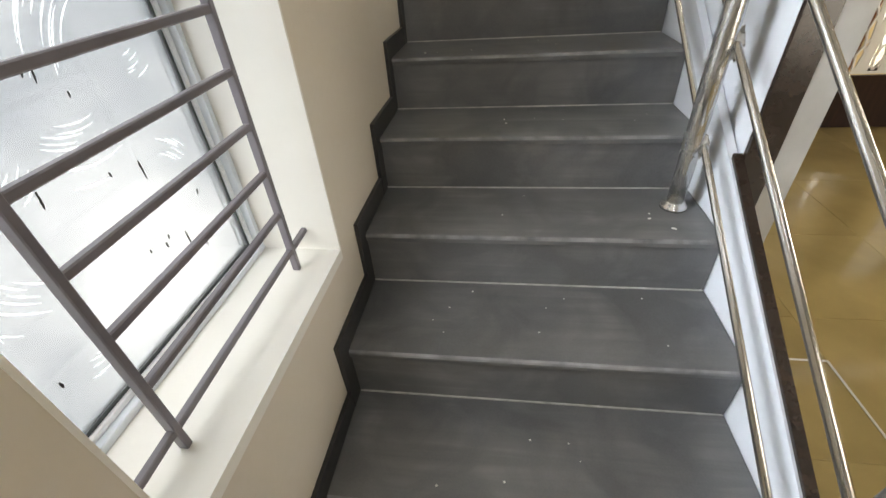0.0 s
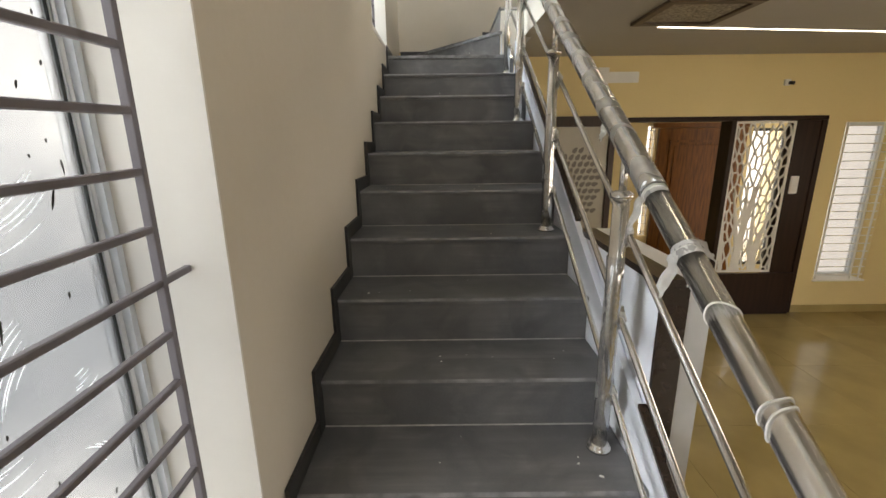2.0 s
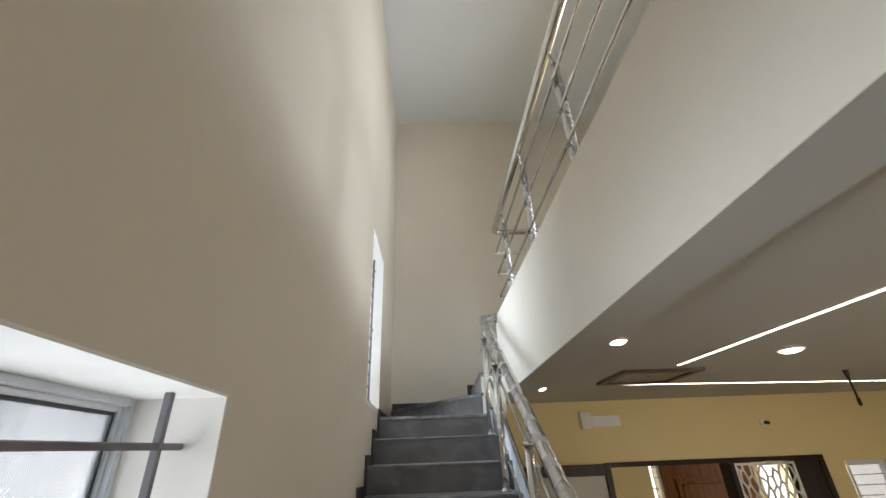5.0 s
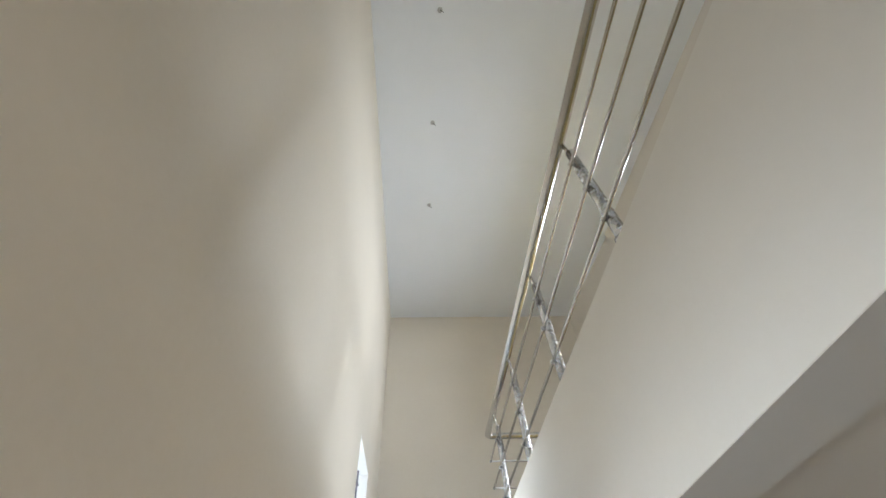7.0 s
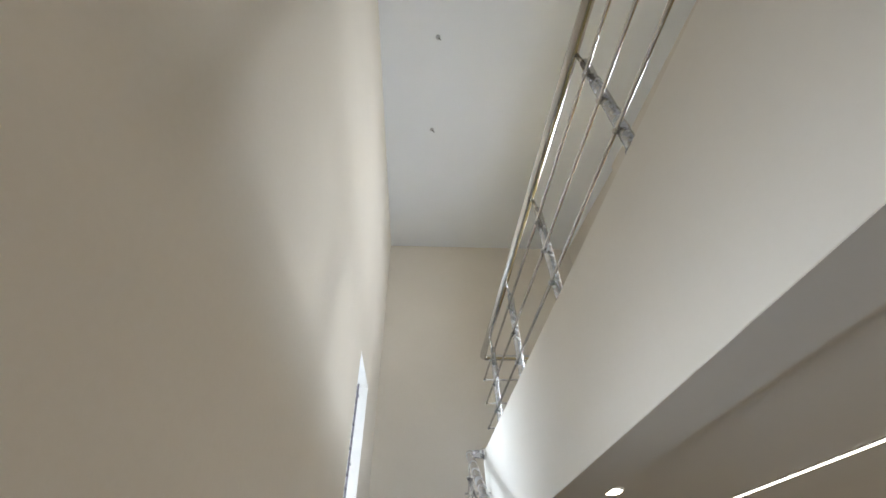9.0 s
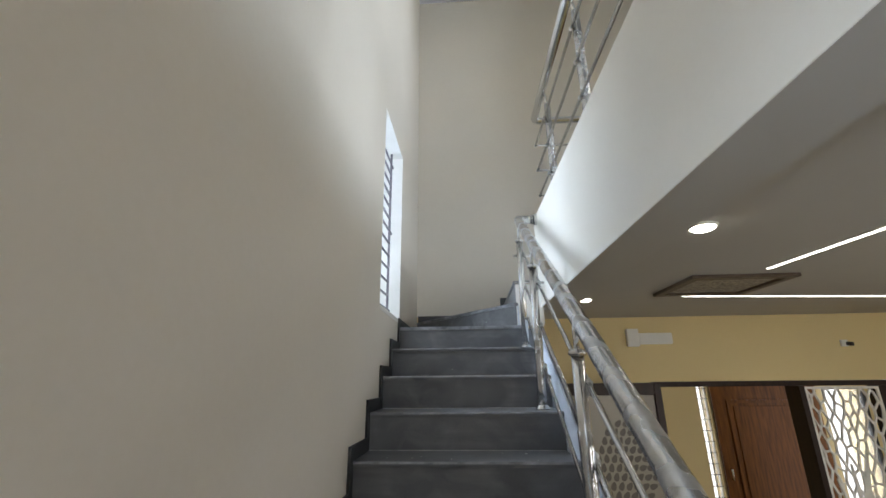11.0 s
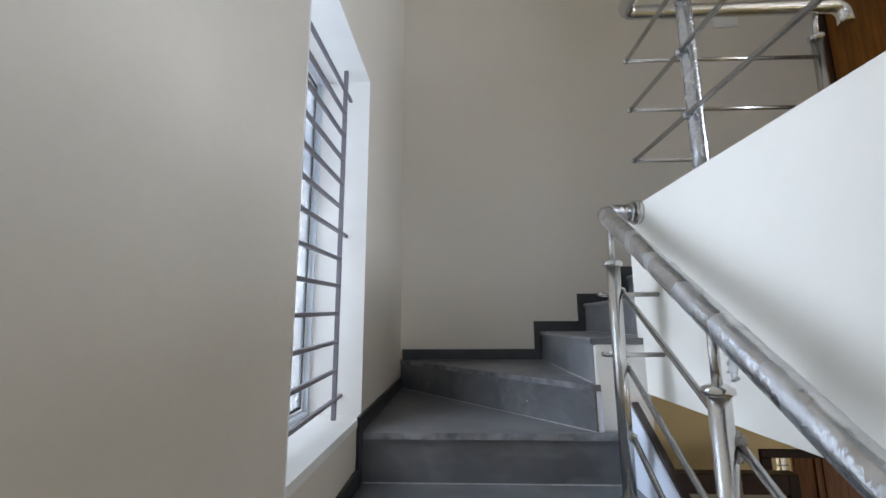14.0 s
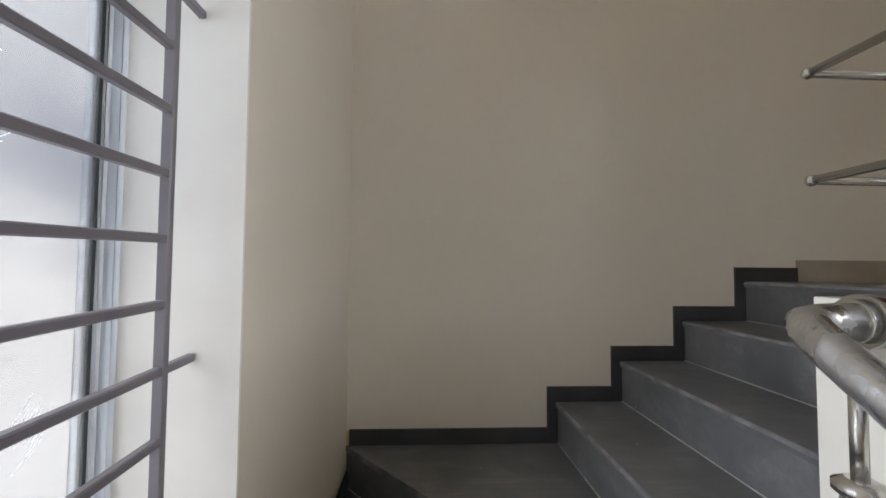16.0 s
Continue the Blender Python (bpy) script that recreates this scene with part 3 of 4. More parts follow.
def film_marks(win, y0, y1, z0, z1, seed, drips):
    """Fans of fine curved wrinkles in the film, and splashes of cement with short runs."""
    rng = random.Random(seed)
    wr, dp = bmesh.new(), bmesh.new()

    def flake(bm, pts, widths, x):
        rows = []
        for k, p in enumerate(pts):
            d = (Vector(pts[min(k + 1, len(pts) - 1)]) - Vector(pts[max(k - 1, 0)])).normalized()
            nn = Vector((-d.y, d.x)) * widths[k] / 2
            row = []
            for q in (Vector(p) + nn, Vector(p) - nn):
                q.x, q.y = min(max(q.x, y0), y1), min(max(q.y, z0), z1)
                row.append(bm.verts.new((x, q.x, q.y)))
            rows.append(row)
        for a, b in zip(rows, rows[1:]):
            bm.faces.new((a[0], b[0], b[1], a[1]))

    for fan in range(17):
        cy, cz = rng.uniform(y0 + 0.03, y1 - 0.03), rng.uniform(z0 + 0.06, z1 - 0.04)
        turn, rad, sweep = rng.uniform(0, 6.28), rng.uniform(0.05, 0.16), rng.uniform(0.35, 0.75)
        for k in range(rng.randint(4, 9)):
            r = rad + k * rng.uniform(0.006, 0.011)
            a0, w = turn + rng.uniform(-0.12, 0.12), sweep * rng.uniform(0.4, 1.0)
            n = 8
            arc = [(cy + r * math.cos(a0 + w * q / n), cz + r * math.sin(a0 + w * q / n)) for q in range(n + 1)]
            flake(wr, arc, [0.0003 + 0.0026 * math.sin(math.pi * q / n) * rng.uniform(0.5, 1.0) for q in range(n + 1)], -0.2113 + 0.00003 * k)
    for k in range(drips):
        cy, cz = rng.uniform(y0, y1), rng.uniform(z0, z1)
        ln, lean = rng.choice((0.006, 0.008, 0.012, 0.024, 0.034)), rng.uniform(-0.35, 0.1)
        n = 5
        flake(dp, [(cy + lean * ln * q / n + rng.uniform(-0.0006, 0.0006), cz - ln * q / n) for q in range(n + 1)], [0.0008 + 0.0045 * math.sin(math.pi * (0.15 + 0.8 * q / n)) * rng.uniform(0.5, 1.0) for q in range(n + 1)], -0.2108)
    for bm in (wr, dp):
        bmesh.ops.solidify(bm, geom=bm.faces[:], thickness=0.0002)
    part("film_wrinkles", wr, WRINKLE, win, "white curved wrinkles in the protective film").visible_shadow = False
    part("cement_splashes", dp, DRIP, win, "dark dried cement splashes").visible_shadow = False


def stair_window(name, o, label, bars, prongs, zstart, pitch, film, seed, drips):
    """A fixed window set deep in the wall, with an iron grille standing in its reveal."""
    y0, y1, z0, z1 = o
    win = thing(name, (-0.2, (y0 + y1) / 2, z0), label, "window", kind="structure")
    lin = 0.006
    part("reveal", boxes((-0.255, 0.001, y0, y0 + lin, z0, z1), (-0.255, 0.001, y1 - lin, y1, z0, z1),
                         (-0.255, 0.001, y0 + lin, y1 - lin, z1 - lin, z1)), REVEAL, win, "white painted reveal")
    part("window_sill", boxes((-0.255, 0.003, y0 + lin, y1 - lin, z0 - 0.02, z0 + lin)), REVEAL, win, "white painted sloping sill")
    a0, a1, b0, b1 = y0 + lin, y1 - lin, z0 + lin, z1 - lin
    f = 0.015
    x0, x1 = -0.235, -0.190
    part("window_frame", soften(boxes((x0, x1, a0, a0 + f, b0, b1), (x0, x1, a1 - f, a1, b0, b1), (x0, x1, a0 + f, a1 - f, b0, b0 + f), (x0, x1, a0 + f, a1 - f, b1 - f, b1)), 0.002, 1), UPVC, win)
    h = 0.012
    c0, c1, d0, d1 = a0 + f, a1 - f, b0 + f, b1 - f
    part("glazing_bead", soften(boxes((x0, x1 - 0.014, c0, c0 + h, d0, d1), (x0, x1 - 0.014, c1 - h, c1, d0, d1), (x0, x1 - 0.014, c0 + h, c1 - h, d0, d0 + h), (x0, x1 - 0.014, c0 + h, c1 - h, d1 - h, d1)), 0.003, 1), BEAD, win, "white glazing bead")
    f += h
    g = 0.007
    part("gasket", boxes((-0.220, -0.2095, a0 + f, a0 + f + g, b0 + f, b1 - f), (-0.220, -0.2095, a1 - f - g, a1 - f, b0 + f, b1 - f),
                         (-0.220, -0.2095, a0 + f + g, a1 - f - g, b0 + f, b0 + f + g), (-0.220, -0.2095, a0 + f + g, a1 - f - g, b1 - f - g, b1 - f)), GASKET, win)
    p = part("pane", boxes((-0.216, -0.212, a0 + f + g, a1 - f - g, b0 + f + g, b1 - f - g)), film, win, "milky glass under scuffed protective film")
    p.visible_shadow = False
    film_marks(win, a0 + f + g + 0.02, a1 - f - g - 0.02, b0 + f + g + 0.02, b1 - f - g - 0.02, seed, drips)
    gr = thing("window_grille", (-0.075, (y0 + y1) / 2, z0), "grey painted iron window grille of level bars", "window grille")
    ya, yb, gx, t = y0 + 0.115, y1 - 0.085, -0.075, 0.0065
    part("upright", soften(boxes((gx - 0.008, gx + 0.008, ya - 0.006, ya + 0.006, z0 + lin, z1 - lin)), 0.0015, 1), GRILLE, gr)
    part("upright", soften(boxes((gx - 0.008, gx + 0.008, yb - 0.006, yb + 0.006, z0 + lin, z1 - lin)), 0.0015, 1), GRILLE, gr)
    for k in range(bars):
        z = zstart + k * pitch - (max(0, k - 6) * 0.004 if z0 > 1 else 0)
        e0, e1 = (y0 + lin, y1 - lin) if k in prongs else (ya - 0.004, yb + 0.004)
        dz = 0.03
        part("bar", soften(prism([(e0, z - t + (e0 - yb) * dz), (e1, z - t + (e1 - yb) * dz), (e1, z + t + (e1 - yb) * dz), (e0, z + t + (e0 - yb) * dz)], "x", gx - t, gx + t), 0.002, 1), GRILLE, gr)
    return win


stair_window("window_1", W1, "deep set stair window with filmed glass", 13, (0, 6, 12), 0.115, 0.0930, PANE, 5, 46)
stair_window("window_2", W2, "upper stair window with filmed glass", 13, (0, 6, 12), 1.647, 0.0975, PANE_UPPER, 8, 9)

# ---- stair railing ----
rail = thing("stair_railing", (0.87, 0.16, 0), "stainless steel stair railing partly wrapped in clear film", "railing")
PX = 0.867


def nose(y):
    return y * slope


def film_wrap(parent, x, y, z0, z1, r, film=WRAP):
    bm = bmesh.new()
    n = 9
    tube(bm, [(x + 0.001 * math.sin(k * 2.1), y + 0.001 * math.cos(k * 1.7), z0 + (z1 - z0) * k / (n - 1)) for k in range(n)], r, 12, True, 0.12)
    part("film_wrap", bm, film, parent, "crumpled clear protective film")


def hr(y):
    return 0.768 + 0.643 * y

RODS = ((0.088, 0.641), (0.325, 0.630), (0.560, 0.632))
RX = 0.890
for i, py in ((-3, -0.64), (0, 0.17), (3, 0.945), (6, 1.775), (8, 2.288)):
    base = level(i)
    post = part("post", lathe(bmesh.new(), [(0.0215, base + 0.001), (0.0215, nose(py) + 0.655)], PX, py), STEEL, rail)
    part("base_flange", lathe(bmesh.new(), [(0.036, base + 0.0005), (0.036, base + 0.006), (0.033, base + 0.010), (0.029, base + 0.012), (0.029, base + 0.018), (0.025, base + 0.022)], PX, py), STEEL, post)
    part("collar", lathe(bmesh.new(), [(0.024, nose(py) + 0.645), (0.030, nose(py) + 0.650), (0.030, nose(py) + 0.660), (0.016, nose(py) + 0.668)], PX, py), STEEL, post)
    part("stem", lathe(bmesh.new(), [(0.010, nose(py) + 0.660), (0.010, hr(py) - 0.02)], PX, py, 12), STEEL, post)
    if i in (0, 3, 6):
        film_wrap(post, PX, py, base + 0.05, base + (0.60, 0.50, 0.38)[i // 3], 0.0232)
    for h, k in RODS:
        bm = bmesh.new()
        zc = h + k * py
        tube(bm, [(PX + 0.015, py, zc), (RX + 0.002, py, zc)], 0.008, 10)
        ball(bm, (RX, py, zc), 0.0125)
        part("rod_holder", bm, WRAP if i in (0, 6) else STEEL, post)


def film_knot(parent, c, size, seed):
    """A crumpled knot of milky film."""
    bm = bmesh.new()
    bmesh.ops.create_icosphere(bm, subdivisions=3, radius=1.0)
    off = Vector((seed * 1.7, seed * 0.9, seed * 2.3))
    for v in bm.verts:
        k = 1 + 0.45 * noise.noise(v.co * 1.9 + off) + 0.28 * noise.noise(v.co * 5.0 + off)
        v.co = Vector((c[0] + size[0] * v.co.x * k, c[1] + size[1] * v.co.y * k, c[2] + size[2] * v.co.z * k))
    for f in bm.faces:
        f.smooth = True
    part("film_knot", bm, MILKY, parent, "crumpled milky film round the rod holder")


for n, py in enumerate((0.17, 0.945, 1.775)):
    for m, (h, k) in enumerate(RODS):
        film_knot(rail, (PX + 0.022, py - 0.004, h + k * py - 0.010), (0.015, 0.017, 0.030 + 0.006 * (m % 2)), n * 3 + m + 1)
for h, k in RODS:
    part("rod", tube(bmesh.new(), [(RX, -1.3, h - 1.3 * k), (RX, 2.288, h + 2.288 * k)], 0.0088, 12), STEEL, rail)
for z in (1.80, 1.995):
    part("rod", tube(bmesh.new(), [(PX - 0.045, 2.312, z + 0.004), (PX - 0.035, 2.314, z), (1.021, 2.314, z)], 0.008, 12), STEEL, rail, "short level rod tied into the beam")


HX = 0.877
bm = bmesh.new()
tube(bm, [(HX, -1.35, hr(-1.35)), (HX, 0.03, hr(0.03))], 0.0255, 24)
part("handrail", bm, STEEL, rail, "bare polished steel handrail")
bm = bmesh.new()
pts = [(HX, 0.03 + 0.02 * k, hr(0.03 + 0.02 * k)) for k in range(116)]
ey = pts[-1][1]
pts += [(HX + 0.006, ey + 0.035, hr(ey + 0.03)), (HX + 0.022, ey + 0.058, hr(ey + 0.045)), (HX + 0.05, ey + 0.068, hr(ey + 0.048)), (1.016, ey + 0.070, hr(ey + 0.050))]
tube(bm, pts, 0.0300, 20, True, 0.05)
part("handrail_wrapped", bm, WRAP, rail, "handrail wrapped in crumpled clear film")
fz, fy = pts[-1][2], pts[-1][1]
bm = bmesh.new()
tube(bm, [(0.978, fy, fz), (0.988, fy, fz)], 0.036, 20)
tube(bm, [(0.994, fy, fz), (1.0175, fy, fz)], 0.044, 20)
part("wall_flange", bm, STEEL, rail)
# tape ties and loose ends of film round the handrail
rng = random.Random(4)
for y, tilt in ((-0.40, 0.016), (-0.385, 0.010), (-0.25, 0.014), (-0.13, 0.006), (0.025, 0.006), (0.035, -0.006)):
    bm = bmesh.new()
    c = Vector((HX, y, hr(y)))
    ax = Vector((0, 1, 0.643)).normalized()
    u, w = Vector((1, 0, 0)), ax.cross(Vector((1, 0, 0)))
    ring = [c + (u * math.cos(a) + w * math.sin(a)) * 0.0265 + ax * (tilt * math.sin(a + y * 9) + 0.002 * math.sin(3 * a + y * 40)) for a in [2 * math.pi * k / 24 for k in range(25)]]
    tube(bm, ring, 0.0018, 8, False)
    part("tape_tie", bm, KNOT, rail, "white tape tied round the handrail")


for y0, y1 in ((-0.143, -0.117), (0.008, 0.028)):
    bm = bmesh.new()
    tube(bm, [(HX, y0 + (y1 - y0) * k / 8, hr(y0 + (y1 - y0) * k / 8)) for k in range(9)], 0.0272, 22, False, 0.07)
    part("film_band", bm, MILKY, rail, "milky film wound round the handrail")


def film_scrap(y, ang, length, width, seed):
    """A crumpled tongue of film that hangs from the rail."""
    bm = bmesh.new()
    nu, nv = 9, 7
    base = Vector((HX + 0.0265 * math.cos(ang), y, hr(y) + 0.0265 * math.sin(ang)))
    out = Vector((math.cos(ang) * 0.5, -0.25, math.sin(ang) * 0.5 - 0.7)).normalized()
    rows = []
    for i in range(nu):
        row = []
        for j in range(nv):
            q, s = i / (nu - 1), j / (nv - 1) - 0.5
            wob = 0.012 * noise.noise(Vector((q * 3.1 + seed, s * 4.3, seed * 1.7)))
            taper = 1 - 0.5 * abs(q - 0.35)
            p = base + out * length * q + Vector((0.15, 0.84, 0.52)) * (s * width * taper) + Vector((0.8, -0.3, 0.3)) * wob
            row.append(bm.verts.new(p))
        rows.append(row)
    for a, b in zip(rows, rows[1:]):
        for j in range(nv - 1):
            bm.faces.new((a[j], a[j + 1], b[j + 1], b[j])).smooth = True
    bmesh.ops.solidify(bm, geom=bm.faces[:], thickness=0.0012)
    part("film_scrap", bm, FILM, rail, "loose white end of packing film")


for args in ((0.03, 3.6, 0.075, 0.045, 1.0), (0.035, -0.4, 0.06, 0.04, 2.0), (-0.13, 3.5, 0.07, 0.05, 3.0), (-0.125, 0.6, 0.035, 0.05, 4.0), (0.30, 3.9, 0.04, 0.05, 5.0), (0.86, 3.8, 0.05, 0.06, 6.0), (1.7, 3.9, 0.035, 0.05, 7.0)):
    film_scrap(*args)

# ---- upper railing on the slab edge ----
up = thing("upper_railing", (1.13, 1.0, FIRST), "stainless steel balcony railing on the slab edge", "railing")
UX, UY = 1.092, 2.572
UZ = (2.565, 2.79, 3.02)


def rod_x(y):
    return UX + 0.022 * (UY - y)


for y in (-3.1, -2.2, -1.3, -0.42, 0.48, 1.36, 2.185):
    rx = rod_x(y)
    px = rx + 0.030
    post = part("post", lathe(bmesh.new(), [(0.023, FIRST + 0.0025), (0.023, 3.14)], px, y), STEEL, up)
    part("base_flange", lathe(bmesh.new(), [(0.036, FIRST + 0.0022), (0.036, FIRST + 0.016), (0.027, FIRST + 0.028)], px, y), STEEL, post)
    part("stem", tube(bmesh.new(), [(px, y, 3.13), (px - 0.007, y, 3.16), (rx + 0.012, y, 3.235)], 0.011, 12), STEEL, post)
    if y > -1:
        film_wrap(post, px, y, FIRST + 0.03, FIRST + 0.66, 0.0252, WRAP_CLOUDY)
    for z in UZ:
        bm = bmesh.new()
        tube(bm, [(px - 0.015, y, z), (rx, y, z)], 0.008, 10)
        ball(bm, (rx, y, z), 0.0150)
        part("rod_holder", bm, WRAP, post, "rod holder taped with film")
film_knot(up, (rod_x(-0.42) + 0.024, -0.42, FIRST + 0.062), (0.036, 0.036, 0.056), 20)
postx = part("post", lathe(bmesh.new(), [(0.023, FIRST + 0.001), (0.023, 3.12)], 1.93, 2.60), STEEL, up)
part("base_flange", lathe(bmesh.new(), [(0.036, FIRST + 0.0005), (0.036, FIRST + 0.008), (0.027, FIRST + 0.02)], 1.93, 2.60), STEEL, postx)
part("collar", lathe(bmesh.new(), [(0.025, 3.11), (0.031, 3.118), (0.031, 3.13), (0.016, 3.14)], 1.93, 2.60), STEEL, postx)
part("stem", tube(bmesh.new(), [(1.93, 2.60, 3.13), (1.93, 2.595, 3.19), (1.93, UY + 0.01, 3.235)], 0.011, 12), STEEL, postx)
for z in UZ:
    part("rod", tube(bmesh.new(), [(rod_x(-3.4), -3.4, z), (UX, UY, z)], 0.0088, 12), STEEL, up)
    part("rod", tube(bmesh.new(), [(UX, UY, z), (1.915, UY + 0.01, z)], 0.0088, 12), STEEL, up)
    part("rod_ball", ball(bmesh.new(), (UX, UY, z), 0.0125, 14), STEEL, up)
bm = bmesh.new()
arc = [(UX + 0.05 - 0.05 * math.cos(a), UY - 0.05 + 0.05 * math.sin(a), 3.255) for a in [math.pi / 2 * k / 6 for k in range(7)]]
tube(bm, [(rod_x(-3.4), -3.4, 3.255)] + arc + [(1.97, UY, 3.255)] + [(1.99 + 0.05 * math.sin(a), UY, 3.205 + 0.05 * math.cos(a)) for a in [math.pi / 2 * k / 6 for k in range(7)]] + [(2.04, UY, 3.17)], 0.029, 20)
part("handrail", bm, STEEL, up)

# ---- entry screen of the living room ----
FR = YF + 0.02


def screen_frame():
    fr = thing("door_1", (3.0, FR, FLOOR), "dark wenge entry frame with an open doorway", "door frame", kind="structure")
    x0, x1, z1 = ENTRY[0] + 0.003, ENTRY[1] - 0.003, ENTRY[3] - 0.003
    ya, yb = YF - 0.015, YF + 0.17
    part("head", soften(boxes((x0, x1, ya, yb, z1 - 0.045, z1)), 0.003, 1), DARKWOOD, fr)
    part("jamb", soften(boxes((x1 - 0.06, x1, ya, yb, FLOOR, z1 - 0.046)), 0.003, 1), DARKWOOD, fr)
    part("jamb", soften(boxes((x0, x0 + 0.06, ya, yb, FLOOR, z1 - 0.046)), 0.003, 1), DARKWOOD, fr)
    part("mullion", soften(boxes((3.455, 3.505, ya, yb, FLOOR, z1 - 0.046)), 0.003, 1), DARKWOOD, fr)
    part("side_panel", soften(boxes((4.145, x1 - 0.061, ya + 0.01, yb - 0.05, FLOOR, z1 - 0.046)), 0.003, 1), DARKWOOD, fr)
    part("lower_panel", soften(boxes((3.36, 4.40, ya - 0.04, ya - 0.001, FLOOR + 0.002, -0.585)), 0.004, 1), DARKWOOD, fr)
    return fr


screen_frame()

JX0, JX1, JZ0, JZ1 = 3.508, 4.142, -0.583, 1.080


def lattice_panel():
    """A cut-out tree: stems that rise from a forked trunk and weave, leaving leaf-shaped openings."""
    pan = thing("lattice_panel", ((JX0 + JX1) / 2, YF, JZ0), "white tree pattern lattice panel in the entry screen", "lattice panel")
    y0, y1 = YF - 0.004, YF + 0.010
    t = 0.022
    part("border", boxes((JX0, JX0 + t, y0, y1, JZ0, JZ1), (JX1 - t, JX1, y0, y1, JZ0, JZ1), (JX0 + t, JX1 - t, y0, y1, JZ0, JZ0 + t), (JX0 + t, JX1 - t, y0, y1, JZ1 - t, JZ1)), LATTICE, pan)
    bm = bmesh.new()
    rng = random.Random(7)
    wdt, hgt = JX1 - JX0, JZ1 - JZ0

    def ribbon(pts, widths):
        k = len(pts)
        side = []
        for i, p in enumerate(pts):
            d = (Vector(pts[min(i + 1, k - 1)]) - Vector(pts[max(i - 1, 0)])).normalized()
            nn = Vector((-d.y, d.x)) * widths[i] / 2
            side.append((Vector(p) + nn, Vector(p) - nn))
        jit = rng.uniform(-0.0012, 0.0012)
        vs = []
        for a, b in side:
            row = []
            for q in (a, b):
                qx = min(max(q.x, JX0 + 0.004), JX1 - 0.004)
                qz = min(max(q.y, JZ0 + 0.004), JZ1 - 0.004)
                row += [bm.verts.new((qx, y0 + 0.001 + jit, qz)), bm.verts.new((qx, y1 - 0.001 + jit, qz))]
            vs.append(row)
        for a, b in zip(vs, vs[1:]):
            for i, j in ((0, 2), (2, 3), (3, 1), (1, 0)):
                bm.faces.new((a[i], a[j], b[j], b[i]))
    sx = 2.3                                   # cells stand about twice as tall as wide
    seeds = []
    nx, nz = 8, 15
    for a in range(-1, nx + 2):
        for b in range(-1, nz + 2):
            seeds.append(((a + (0.5 if b % 2 else 0) + rng.uniform(-0.28, 0.28)) * wdt / nx * sx, (b + rng.uniform(-0.28, 0.28)) * hgt / nz))

    def cell(p):
        poly = [(p[0] - 1, p[1] - 1), (p[0] + 1, p[1] - 1), (p[0] + 1, p[1] + 1), (p[0] - 1, p[1] + 1)]
        for q in seeds:
            dx, dy = q[0] - p[0], q[1] - p[1]
            if q == p or dx * dx + dy * dy > 0.36:
                continue
            mx, my, out = (p[0] + q[0]) / 2, (p[1] + q[1]) / 2, []
            for k, c in enumerate(poly):
                e = poly[(k + 1) % len(poly)]
                s0, s1 = (c[0] - mx) * dx + (c[1] - my) * dy, (e[0] - mx) * dx + (e[1] - my) * dy
                if s0 <= 0:
                    out.append(c)
                if s0 * s1 < 0:
                    f = s0 / (s0 - s1)
                    out.append((c[0] + (e[0] - c[0]) * f, c[1] + (e[1] - c[1]) * f))
            poly = out
        return poly

    def place(p):
        """Cells lean up and outward from the trunk."""
        x = p[0] / sx
        return (JX0 + x, JZ0 + p[1] + 0.45 * abs(x - 0.42 * wdt) - 0.12)

    done = set()
    for p in seeds:
        poly = cell(p)
        for k, c in enumerate(poly):
            e = poly[(k + 1) % len(poly)]
            key = (round(c[0] + e[0], 3), round(c[1] + e[1], 3))
            if key in done:
                continue
            done.add(key)
            a, b = place(c), place(e)
            if all(-0.01 < (q[0] - JX0) < wdt + 0.01 and -0.01 < (q[1] - JZ0) < hgt + 0.01 for q in (a, b)):
                ribbon([a, b], [0.0165, 0.0165])
    for u0, u1, u2, v1, w0 in ((0.34, 0.36, 0.62, 0.70, 0.085), (0.40, 0.30, 0.14, 0.55, 0.050), (0.36, 0.40, 0.36, 0.62, 0.060), (0.66, 0.64, 0.86, 0.42, 0.060), (0.64, 0.56, 0.52, 0.50, 0.045), (0.10, 0.06, 0.04, 0.35, 0.03)):
        pts, wd = [], []
        for k in range(15):
            q = k / 14
            pts.append((JX0 + wdt * ((1 - q) ** 2 * u0 + 2 * q * (1 - q) * u1 + q * q * u2), JZ0 + hgt * v1 * q))
            wd.append(w0 * (1 - q) ** 0.8 + 0.014)
        ribbon(pts, wd)
    part("tree_cutout", bm, LATTICE, pan)
    return pan


lattice_panel()


